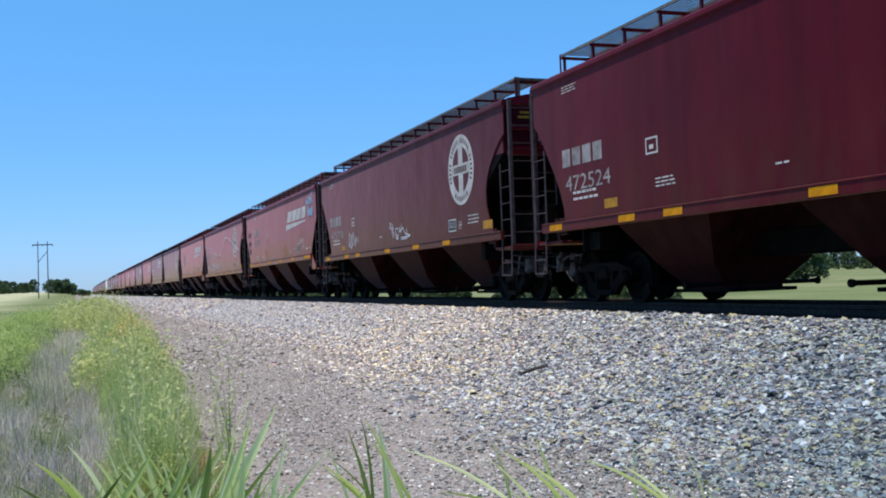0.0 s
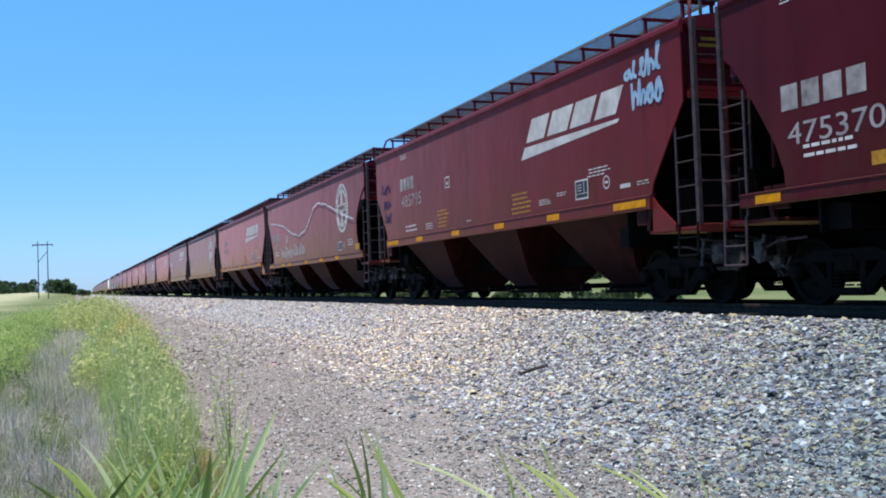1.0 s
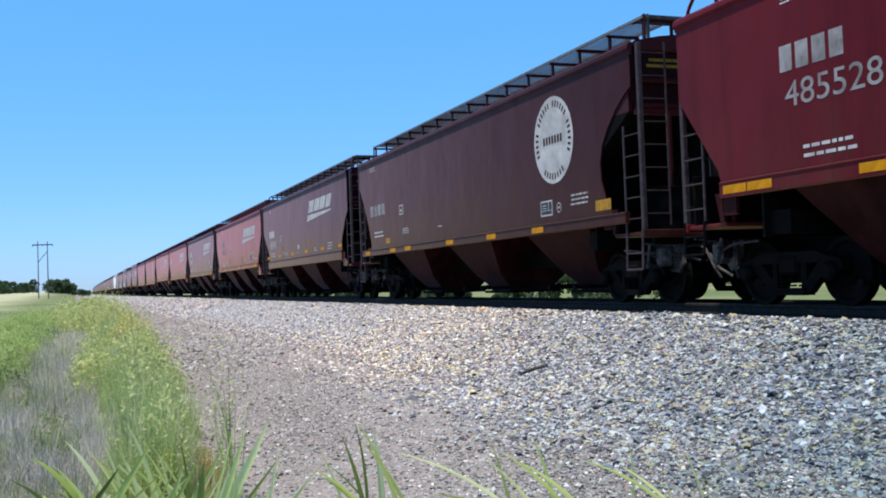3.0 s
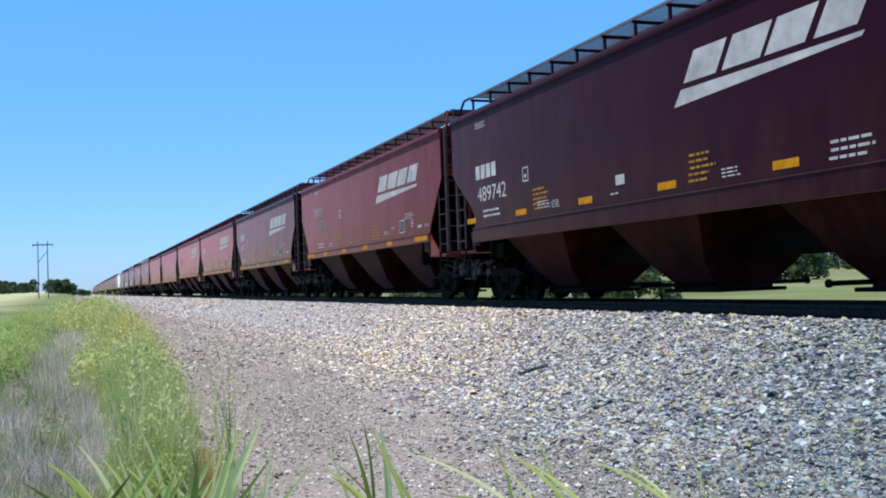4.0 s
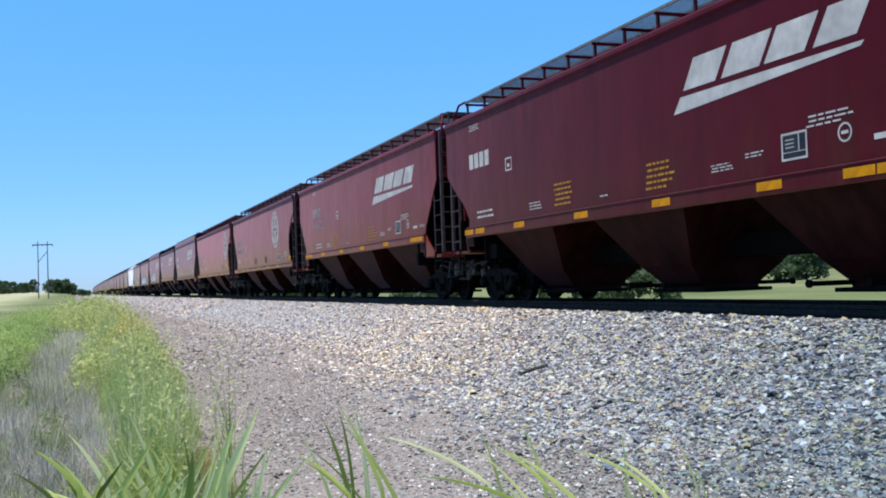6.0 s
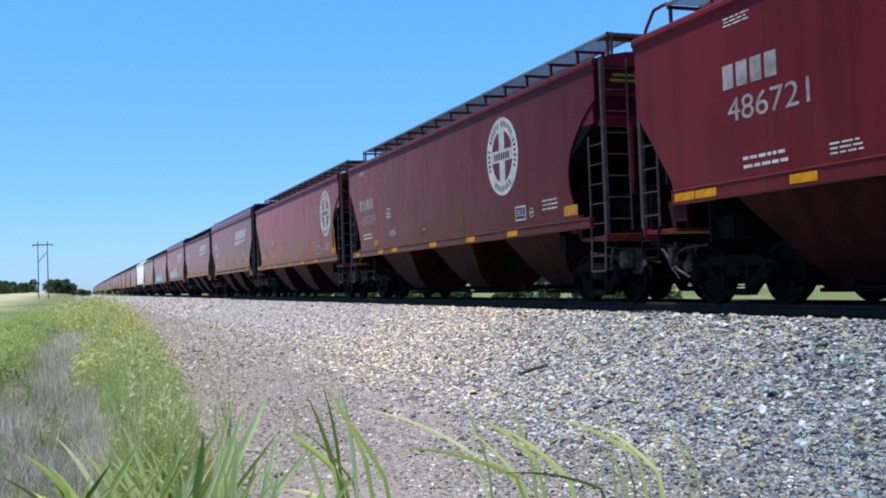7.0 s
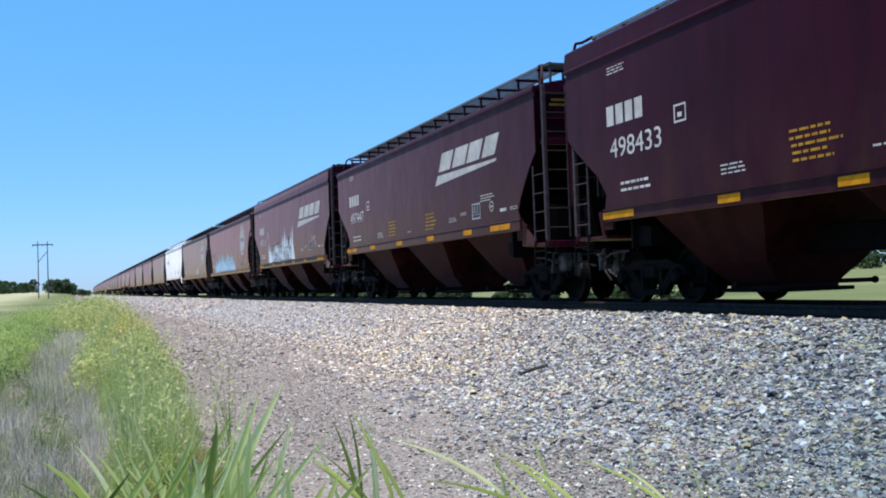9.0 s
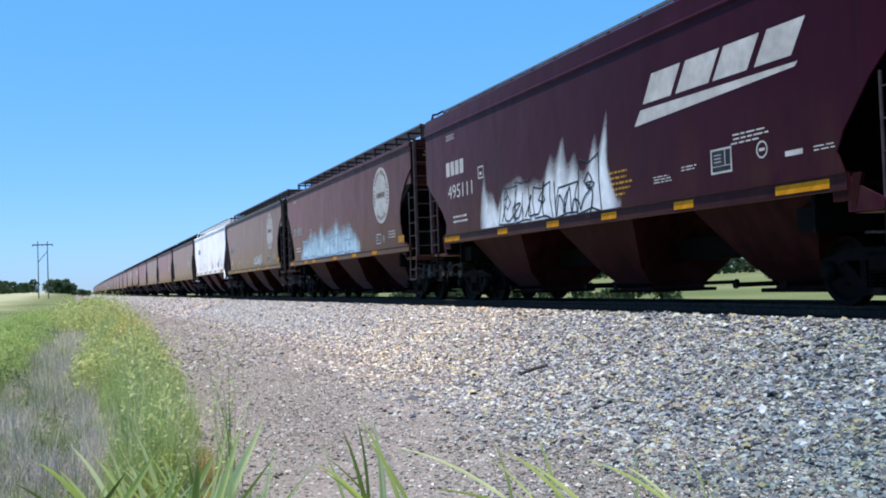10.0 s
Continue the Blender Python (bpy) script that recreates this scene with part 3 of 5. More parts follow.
    x0, w, zz, ht = (4.22, 0.36, 2.42, 0.27) if rnd else (3.82, 0.28, 2.48, 0.3) if kind == "deep" else (3.33 + far * 2.4, 0.33, 2.8, 0.28)
    bm = B()
    bar(bm, h, x0, x0 + w, zz, zz + t)
    bar(bm, h, x0, x0 + w, zz + ht - t, zz + ht)
    bar(bm, h, x0, x0 + t, zz + t, zz + ht - t)
    bar(bm, h, x0 + w - t, x0 + w, zz + t, zz + ht - t)
    bar(bm, h, x0 + w * 0.3, x0 + w * 0.65, zz + 0.08, zz + 0.15)
    part("panel_frame", bm, WHITE, car, "small white framed panel")
    if kind == "deep":
        return
    bm = B()
    n = 20
    cx, cz, r0 = (14.3, 1.83, 0.1) if rnd else (14.15 + near, 2.12, 0.12)
    for k in range(n):
        t0, t1 = k * math.tau / n, (k + 1) * math.tau / n
        quad(bm, [(cx + q * math.cos(v), cz + q * math.sin(v)) for q, v in ((r0 * 0.8, t0), (r0, t0), (r0, t1), (r0 * 0.8, t1))], h)
    bar(bm, h, cx - r0 * 0.5, cx + r0 * 0.5, cz - 0.02, cz + 0.02)
    part("round_stencil", bm, WHITE, car)


def wheel_mesh():
    prof = [(0.07, 0.10), (0.07, 0.16), (0.02, 0.2), (0.015, 0.36), (0.06, 0.395), (0.065, 0.455), (-0.03, 0.458), (-0.065, 0.475), (-0.075, 0.47), (-0.07, 0.39), (-0.035, 0.36), (-0.03, 0.2), (-0.07, 0.16), (-0.07, 0.10)]
    return mesh_of("wheel", lathe(B(), prof, 0, 30), WHEELM, False)


def side_frame_mesh():
    bm = B()
    # cast bow-tie frame with two windows
    extrude_yz(bm, [(-1.08, 0.48), (-1.02, 0.62), (-0.78, 0.66), (-0.55, 0.74), (0.55, 0.74), (0.78, 0.66), (1.02, 0.62), (1.08, 0.48), (0.74, 0.48), (0.6, 0.58), (-0.6, 0.58), (-0.74, 0.48)], -0.07, 0.07)
    extrude_yz(bm, [(-0.74, 0.48), (-0.6, 0.58), (-0.3, 0.30), (-0.3, 0.16), (-0.40, 0.17)], -0.06, 0.06)
    extrude_yz(bm, [(0.74, 0.48), (0.40, 0.17), (0.3, 0.16), (0.3, 0.30), (0.6, 0.58)], -0.06, 0.06)
    box(bm, -0.09, 0.09, -0.34, 0.34, 0.14, 0.24)
    for y in (-0.3, 0.3):
        box(bm, -0.06, 0.06, y - 0.05, y + 0.05, 0.2, 0.6)
    for y in (-0.2, 0.0, 0.2):
        for k in range(5):
            z = 0.26 + k * 0.05
            lathe_ring = [(0.055 * math.cos(a), 0.055 * math.sin(a)) for a in [q * math.tau / 8 for q in range(8)]]
            vs = [[bm.verts.new((cx, y + cy, z + dz)) for cx, cy in lathe_ring] for dz in (0, 0.026)]
            for q in range(8):
                bm.faces.new((vs[0][q], vs[0][(q + 1) % 8], vs[1][(q + 1) % 8], vs[1][q]))
            bm.faces.new(vs[1])
    return mesh_of("side_frame", bm, TRUCKM)


WHEEL = wheel_mesh()
FRAME = side_frame_mesh()
AXLE = mesh_of("axle", tube(B(), (-0.98, 0, 0), (0.98, 0, 0), 0.085, 10), TRUCKM)
CAP = mesh_of("bearing_cap", lathe(B(), [(-0.06, 0.13), (0.06, 0.13), (0.1, 0.09), (0.1, 0.04)], 0, 12), TRUCKM)
BOLSTER = mesh_of("truck", box(B(), -1.1, 1.1, -0.2, 0.2, 0.42, 0.68, 0.04), TRUCKM)
BEAM = mesh_of("brake_beam", box(B(), -0.8, 0.8, -0.05, 0.05, 0.3, 0.42), TRUCKM)


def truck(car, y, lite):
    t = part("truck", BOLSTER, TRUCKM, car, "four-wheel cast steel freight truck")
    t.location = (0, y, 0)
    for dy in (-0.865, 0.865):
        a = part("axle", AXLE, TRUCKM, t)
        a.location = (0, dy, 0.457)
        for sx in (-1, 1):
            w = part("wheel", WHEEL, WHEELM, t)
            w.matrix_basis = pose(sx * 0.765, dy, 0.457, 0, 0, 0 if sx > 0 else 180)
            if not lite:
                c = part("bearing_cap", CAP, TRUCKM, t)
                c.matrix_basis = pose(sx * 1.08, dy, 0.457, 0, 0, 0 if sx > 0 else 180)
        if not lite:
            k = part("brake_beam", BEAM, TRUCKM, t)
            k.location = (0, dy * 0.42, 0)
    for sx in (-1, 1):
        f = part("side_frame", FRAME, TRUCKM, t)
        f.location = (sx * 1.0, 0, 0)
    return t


def roof_bm(y0, y1, eave, top):
    bm = B()
    pts = [(-1.56, eave), (-1.45, eave + 0.07), (-1.0, eave + 0.16), (-0.5, top - 0.05), (0.5, top - 0.05), (1.0, eave + 0.16), (1.45, eave + 0.07), (1.56, eave), (1.4, eave - 0.08), (-1.4, eave - 0.08)]
    rings = [[bm.verts.new((x, y, z)) for x, z in pts] for y in (y0, y1)]
    n = len(pts)
    for k in range(n):
        j = (k + 1) % n
        bm.faces.new((rings[0][k], rings[0][j], rings[1][j], rings[1][k]))
    bm.faces.new(rings[0])
    bm.faces.new(rings[1][::-1])
    bmesh.ops.recalc_face_normals(bm, faces=bm.faces[:])
    return bm


def hopper_bm(y0, wide, deep, end):
    """One discharge bay: an inverted tapering bin with a flanged outlet. end: -1, 0 or 1."""
    bm = B()
    zt, zb = 1.62, deep
    a = wide / 2
    lo = 0.5
    top = [(-1.5, -a), (1.5, -a), (1.5, a), (-1.5, a)]
    mid = [(-0.88, -lo - 0.27), (0.88, -lo - 0.27), (0.88, lo + 0.27), (-0.88, lo + 0.27)]
    bot = [(-0.55, -lo - 0.08), (0.55, -lo - 0.08), (0.55, lo + 0.08), (-0.55, lo + 0.08)]
    rings = [[bm.verts.new((x, y0 + y, z)) for x, y in ring] for ring, z in ((top, zt), (mid, zb + 0.42), (bot, zb + 0.1), (bot, zb))]
    for p, q in zip(rings, rings[1:]):
        for k in range(4):
            j = (k + 1) % 4
            bm.faces.new((p[k], q[k], q[j], p[j]))
    bm.faces.new(rings[-1])
    bmesh.ops.recalc_face_normals(bm, faces=bm.faces[:])
    return bm


def hopper_car(kind, lite=False):
    """kind: "round" (older, rounded cut-outs), "cut" and "old" (angled cut-outs), "deep" (angled, deep side sill), "tall" (angled, deep top fascia). lite: the far cars, with less small gear."""
    body = BODY[kind]
    h, half, eave, fascia = body["h"], body["half"], body["eave"], body["fascia"]
    top = eave + 0.27
    car = new("hopper_car")
    outline = side_outline(kind)
    for sx in (-1, 1):
        part("side_sheet", extrude_yz(B(), outline, sx * 1.6, sx * 1.575), PAINT, car)
        bm = B()
        low = eave - fascia
        if kind == "tall":
            pts = [(1.5, low), (1.606, low), (1.636, low + 0.02), (1.636, low + 0.045), (1.616, low + 0.07), (1.585, eave - 0.02), (1.56, eave + 0.012), (1.5, eave + 0.015)]
        else:
            pts = [(1.56, low), (1.606, low), (1.608, low + 0.012), (1.608, eave - 0.12), (1.636, eave - 0.105), (1.645, eave - 0.075), (1.632, eave - 0.01), (1.6, eave + 0.028), (1.56, eave + 0.034)]
        profile_bar(bm, [(sx * x, z) for x, z in pts], body["near"] - 0.03, body["far"] + 0.03)
        part("top_chord", bm, PAINT, car, "rounded lip along the eave")
        bm = B()
        cut0, cut1 = {"round": (0.3, 0.24), "old": (1.0, 0.98)}.get(kind, (1.3, 0.78))
        zs, ze = body["sill"]
        if kind == "tall":
            pts = [(1.55, zs), (1.612, zs), (1.614, ze - 0.03), (1.645, ze - 0.02), (1.645, ze - 0.004), (1.55, ze)]
        else:
            pts = [(1.55, zs), (1.64, zs), (1.645, zs + 0.006), (1.645, ze - 0.035), (1.658, ze - 0.028), (1.656, ze - 0.012), (1.605, ze), (1.55, ze)]
        profile_bar(bm, [(sx * x, z) for x, z in pts], body["near"] + cut1, body["far"] - cut0)
        part("side_sill", bm, PAINT, car)
    # closed bin between the side sheets
    he = h - 0.34
    f0, n0 = body["far"] - 0.12, body["near"] + 0.12
    bm = extrude_yz(B(), [(f0, eave - 0.06), (f0, 3.22), (n0, 3.22), (n0, eave - 0.06)], -1.572, 1.572)
    for z in (3.3, 3.72):
        for y in (f0, n0):
            box(bm, -1.45, 1.45, y - 0.06, y + 0.06, z, z + 0.06)
    part("bin", bm, PAINT, car)
    bm = B()
    for k, (w0, w1) in enumerate(((-1.15, -0.5), (-1.2, -0.35))):
        z = 4.08 - 0.1 * k
        bm.faces.new([bm.verts.new((x, n0 - 0.005, zz)) for x, zz in ((w0, z), (w1, z), (w1, z + 0.05), (w0, z + 0.05))])
    part("end_print", bm, AMBER, car, "two lines of yellow print")["kind"] = "stuff"
    # floor sheets in the underframe's near-black, which paints in their shade
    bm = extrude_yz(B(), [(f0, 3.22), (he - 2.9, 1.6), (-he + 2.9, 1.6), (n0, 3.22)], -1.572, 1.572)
    part("slope_floor", bm, UNDER, car, "sloping floor sheets coloured dark for shade")
    part("roof", roof_bm(body["near"] + 0.02, body["far"] - 0.02, eave, top), PAINT, car)
    # discharge bays
    step, wide = (4.6, 3.05) if kind != "round" else (4.75, 3.1)
    bays = [(-step - 0.25, wide), (-0.25, wide), (step - 0.25, wide)]
    for y0, wide in bays:
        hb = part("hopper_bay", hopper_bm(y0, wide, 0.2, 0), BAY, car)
        bm = box(B(), -0.66, 0.66, y0 - 0.8, y0 + 0.8, 0.17, 0.23, 0.01)
        for dy in (-0.55, 0.55):
            tube(bm, (-1.25, y0 + dy, 0.3), (1.25, y0 + dy, 0.3), 0.035, 8)
            tube(bm, (-1.3, y0 + dy, 0.3), (-1.25, y0 + dy, 0.3), 0.055, 8)
            tube(bm, (1.25, y0 + dy, 0.3), (1.3, y0 + dy, 0.3), 0.055, 8)
        part("outlet_gate", bm, UNDER, hb, "flat sliding outlet gate with operating shafts")
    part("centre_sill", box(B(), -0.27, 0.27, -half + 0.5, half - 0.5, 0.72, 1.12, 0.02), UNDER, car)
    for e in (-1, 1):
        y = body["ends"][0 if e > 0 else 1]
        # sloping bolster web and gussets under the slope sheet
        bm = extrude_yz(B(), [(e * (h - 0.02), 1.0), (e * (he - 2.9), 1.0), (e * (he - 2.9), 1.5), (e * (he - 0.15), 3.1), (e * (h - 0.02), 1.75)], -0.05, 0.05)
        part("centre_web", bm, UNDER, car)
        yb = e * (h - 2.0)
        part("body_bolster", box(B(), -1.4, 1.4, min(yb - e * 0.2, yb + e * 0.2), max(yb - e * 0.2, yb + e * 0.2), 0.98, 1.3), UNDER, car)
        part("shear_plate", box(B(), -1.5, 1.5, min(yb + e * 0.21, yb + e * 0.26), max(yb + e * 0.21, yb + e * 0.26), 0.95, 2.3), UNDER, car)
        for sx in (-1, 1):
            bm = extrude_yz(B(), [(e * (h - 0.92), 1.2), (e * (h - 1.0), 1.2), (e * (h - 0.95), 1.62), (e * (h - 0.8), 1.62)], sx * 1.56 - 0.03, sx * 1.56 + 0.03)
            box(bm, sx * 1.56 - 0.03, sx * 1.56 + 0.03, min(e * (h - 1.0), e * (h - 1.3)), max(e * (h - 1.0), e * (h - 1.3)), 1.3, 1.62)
            # pads take the darkened bay colour in place of shade
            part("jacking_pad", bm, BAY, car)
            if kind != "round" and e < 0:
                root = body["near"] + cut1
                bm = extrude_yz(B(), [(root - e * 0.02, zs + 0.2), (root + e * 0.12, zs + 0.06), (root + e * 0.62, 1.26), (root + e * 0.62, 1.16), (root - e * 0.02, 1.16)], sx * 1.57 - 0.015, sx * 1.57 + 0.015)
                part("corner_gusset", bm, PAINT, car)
        # added near-black sheet that stands in for the darkness behind the ladder
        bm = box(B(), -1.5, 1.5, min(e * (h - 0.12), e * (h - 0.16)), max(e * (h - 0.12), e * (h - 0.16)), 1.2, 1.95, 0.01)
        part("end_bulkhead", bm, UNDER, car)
        # end platform
        bm = box(B(), -1.55, 1.55, min(y + e * 0.1, e * (h - 1.0)), max(y + e * 0.1, e * (h - 1.0)), 1.14, 1.2, 0.01)
        box(bm, -1.58, 1.58, min(y + e * 0.1, y + e * 0.2), max(y + e * 0.1, y + e * 0.2), 1.1, 1.23, 0.01)
        part("end_platform", bm, PAINT, car)
        # corner posts, ladders and end braces
        for sx in (-1, 1):
            post = box(B(), sx * 1.54 - 0.04, sx * 1.54 + 0.04, y + e * 0.16 - 0.04, y + e * 0.16 + 0.04, 1.2, eave - 0.02, 0.01)
            part("corner_post", post, LADDERM, car)
            bm = ladder(B(), sx * 1.56, y + e * 0.19, 1.3, eave, -sx * 0.5, 0, 8, (False, True))
            part("end_ladder", bm, LADDERM, car, "grimy steel rung ladder")
            bm = ladder(B(), sx * 1.57, y - e * 0.36, 1.25, 2.75 if kind != "round" else 3.0, 0, e * 0.5, 4 if kind != "round" else 5, (True, False))
            part("side_ladder", bm, LADDERM, car, "grimy steel rung ladder")
            if lite:
                continue
            low = 0.58 if kind == "round" else 0.76
            bm = pipe(B(), [(sx * 1.58, y - e * 0.34, 1.25), (sx * 1.6, y - e * 0.34, low), (sx * 1.6, y + e * 0.16, low), (sx * 1.58, y + e * 0.16, 1.25)], 0.021, 6)
            tube(bm, (sx * 1.6, y - e * 0.34, low + 0.27), (sx * 1.6, y + e * 0.16, low + 0.27), 0.016, 6)
            part("stirrup_step", bm, LADDERM if kind == "round" else TRUCKM, car)
        # end cross braces
        bm = box(B(), -1.5, 1.5, min(y - e * 0.04, y - e * 0.1), max(y - e * 0.04, y - e * 0.1), 3.16, 3.26)
        tube(bm, (-0.85, y - e * 0.06, 1.25), (-0.85, y - e * 0.06, 3.2), 0.04, 6)
        tube(bm, (0.85, y - e * 0.06, 1.25), (0.85, y - e * 0.06, 3.2), 0.04, 6)
        part("end_frame", bm, PAINT, car)
        # coupler and hoses
        bm = box(B(), -0.08, 0.08, min(y, e * (half - 0.16)), max(y, e * (half - 0.16)), 0.79, 0.95, 0.02)
        box(bm, -0.17, 0.17, min(e * (half - 0.3), e * (half + 0.02)), max(e * (half - 0.3), e * (half + 0.02)), 0.72, 1.02, 0.05)
        part("coupler", bm, TRUCKM, car, "knuckle coupler of shade-dark cast steel")
        truck(car, e * (half - body["truck"][0 if e > 0 else 1]), lite)
        if lite:
            continue
        bm = pipe(B(), [(-0.34, y - e * 0.05, 0.86), (-0.36, y + e * 0.22, 0.8), (-0.32, y + e * 0.42, 0.56), (-0.2, y + e * 0.6, 0.42)], 0.028, 6)
        part("air_hose", bm, GRATE, car, "grey rubber air brake hose")
        bm = pipe(B(), [(-1.5, y + e * 0.04, 1.0), (-0.7, y + e * 0.08, 0.94), (-0.3, y + e * 0.12, 0.98), (-0.25, y + e * 0.06, 1.15)], 0.016, 5)
        part("uncoupling_lever", bm, GRATE, car)
        bm = box(B(), -1.18, -0.98, min(y - e * 0.15, y + e * 0.1), max(y - e * 0.15, y + e * 0.1), 0.62, 0.95, 0.04)
        tube(bm, (-1.08, y + e * 0.1, 0.85), (-0.5, y + e * 0.14, 0.7), 0.03, 6)
        part("brake_rigging", bm, GRATE, car)
        bm = pipe(B(), [(-0.42, y - e * 0.1, 0.98), (-0.5, y + e * 0.3, 0.9), (-0.46, y + e * 0.5, 0.55), (-0.38, y + e * 0.55, 0.4)], 0.022, 6)
        part("hose_strap", bm, GRATE, car)
        bm = box(B(), -1.32, 1.32, min(y - e * 0.02, y + e * 0.1), max(y - e * 0.02, y + e * 0.1), 0.98, 1.13, 0.015)
        for x in (-1.1, -0.62, 0.62, 1.1):
            box(bm, x - 0.03, x + 0.03, min(y - e * 0.3, y + e * 0.02), max(y - e * 0.3, y + e * 0.02), 0.7, 1.0, 0.01)
        part("end_sill", bm, TRUCKM, car)
        bm = extrude_yz(B(), [(y - e * 0.1, 0.98), (y + e * 0.12, 0.98), (y + e * 0.2, 0.66), (y + e * 0.05, 0.5), (y - e * 0.12, 0.6)], -0.86, -0.8)
        tube(bm, (-1.34, y - e * 0.28, 0.86), (-0.72, y + e * 0.05, 0.8), 0.024, 6)
        tube(bm, (-1.3, y - e * 0.2, 0.6), (-1.22, y - e * 0.24, 1.0), 0.03, 6)
        tube(bm, (-1.0, y - e * 0.3, 0.55), (-0.84, y + e * 0.02, 0.55), 0.035, 6)
        part("brake_lever", bm, GRATE, car, "grey brake levers and rods under the platform")
        bm = pipe(B(), [(-1.2, y - e * 1.1, 0.92), (-1.26, y - e * 0.6, 0.9), (-1.2, y - e * 0.1, 0.78), (-0.9, y + e * 0.1, 0.76)], 0.02, 6)
        part("brake_pipe", bm, LADDERM, car)
    markings(car, kind, h, eave, lite)
    # brake gear at one end
    y = -h
    bm = B()
    tube(bm, (-0.75, y + 0.45, 1.75), (0.25, y + 0.45, 1.75), 0.2, 14)
    part("air_reservoir", bm, UNDER, car)
    bm = box(B(), -0.7, -0.2, y + 0.25, y + 0.55, 1.22, 1.5, 0.03)
    part("brake_valve", bm, UNDER, car)
    bm = B()
    lathe_pts = [(0.56 * 0.5 * math.cos(k * math.tau / 16), 0.56 * 0.5 * math.sin(k * math.tau / 16)) for k in range(17)]
    pipe(bm, [(0.9 + a, y - 0.06, 2.7 + c) for a, c in lathe_pts], 0.015, 5)
    for k in range(0, 16, 4):
        tube(bm, (0.9, y - 0.02, 2.7), (0.9 + lathe_pts[k][0], y - 0.06, 2.7 + lathe_pts[k][1]), 0.012, 5)
    part("hand_brake_wheel", bm, UNDER, car)
    # running boards on the roof
    zb = eave + (0.52 if kind != "tall" else 0.24)
    b0 = body["near"] + (0.1 if kind == "round" else 0.45)
    b1 = body["far"] - (0.62 if kind == "round" else 0.45)
    for sx in (-1, 1):
        bm = B()
        x0, x1 = sorted((sx * 0.62, sx * 1.24))
        n = 8
        for k in range(n):
            x = x0 + (x1 - x0) * k / (n - 1)
            rim = k in (0, n - 1)
            wdt = 0.018 if rim else 0.004
            box(bm, x - wdt, x + wdt, b0, b1, zb - (0.05 if rim else 0.014), zb)
        y = b0
        while y <= b1 + 0.01:
            box(bm, x0, x1, y - 0.004, y + 0.004, zb - 0.012, zb - 0.001)
            y += 0.13 if lite else 0.075
        part("running_board", bm, MESH, car, "open steel grating walkway")
        if not lite:
            bm = B()
            box(bm, x0 - 0.02, x1 + 0.02, -0.02, 0.02, zb - 0.1, zb - 0.045)
            box(bm, sx * 1.2 - 0.022, sx * 1.2 + 0.022, -0.025, 0.025, eave + 0.03, zb - 0.09)
            box(bm, sx * 0.66 - 0.022, sx * 0.66 + 0.022, -0.025, 0.025, eave + 0.1, zb - 0.09)
            bracket = mesh_of("board_bracket", bm, PAINT)
            for k in range(15):
                part("board_bracket", bracket, PAINT, car).location = (0, b0 + 0.05 + k * (b1 - b0 - 0.1) / 14, 0)
        for e, yb in ((-1, b0), (1, b1)):
            bm = B()
            ye = body["far"] if e > 0 else body["near"]
            if kind == "round":
                pipe(bm, [(sx * 1.24, yb, zb), (sx * 1.24, yb + e * 0.05, zb), (sx * 1.24, yb + e * 0.05, eave)], 0.02, 6)
            else:
                pipe(bm, [(sx * 1.24, yb, zb), (sx * 1.3, ye - e * 0.16, zb - 0.04), (sx * 1.38, ye - e * 0.04, eave + 0.2), (sx * 1.42, ye, eave)], 0.028, 6)
            part("roof_grab_iron", bm, PAINT, car)
    # step across the brake end, level with the boards
    bm = B()
    yn = body["near"]
    for k in range(6):
        y = yn + 0.02 + k * 0.09
        box(bm, -1.2, 1.2, y - 0.012, y + 0.012, zb - 0.05, zb - 0.01)
    for x in (-1.2, 0, 1.2):
        box(bm, x - 0.02, x + 0.02, yn, yn + 0.5, zb - 0.06, zb)
    for x in (-1.18, 1.18):
        box(bm, x - 0.02, x + 0.02, yn + 0.03, yn + 0.07, eave - 0.05, zb - 0.04)
    part("end_walkway", bm, GRATE, car, "grating step across the car end")["kind"] = "stuff"
    # trough hatch and its covers
    bm = box(B(), -0.42, 0.42, -h + 0.9, h - 0.9, top - 0.1, top + 0.04, 0.01)
    part("hatch_coaming", bm, PAINT, car)
    n = 5
    seg = (2 * h - 2.0) / n
    for k in range(0 if lite else n):
        y = -h + 1.0 + k * seg
        part("hatch_cover", box(B(), -0.46, 0.46, y + 0.03, y + seg - 0.03, top + 0.04, top + 0.11, 0.02), PAINT, car)
    return car


# ---------------------------------------------------------------- the train
MAROON = (0.074, 0.0034, 0.0095)
RED = (0.114, 0.0085, 0.0135)
PURPLE = (0.028, 0.0016, 0.0095)
BROWN = (0.038, 0.0085, 0.0078)
OLIVE = (0.036, 0.0055, 0.0072)
DUSTY = (0.036, 0.0235, 0.0150)
PALE = (0.95, 0.98, 1.0)
# kind of body, paint, car number
CONSIST = [
    ("round", MAROON, "472524"), ("round", MAROON, "475370"), ("old", RED, "485795"), ("round", MAROON, "475771"),
    ("old", RED, "485528"), ("round", OLIVE, ""), ("deep", PURPLE, "489742"), ("old", RED, "484334"),
    ("cut", PURPLE, "497310"), ("cut", MAROON, ""), ("old", RED, "486721"), ("round", MAROON, "480204"),
    ("round", MAROON, "479122"), ("tall", PURPLE, "498433"), ("cut", PURPLE, "497447"), ("tall", PURPLE, "495111"),
    ("round", BROWN, ""), ("round", DUSTY, ""), ("old", PALE, ""),
]
rng = random.Random(7)
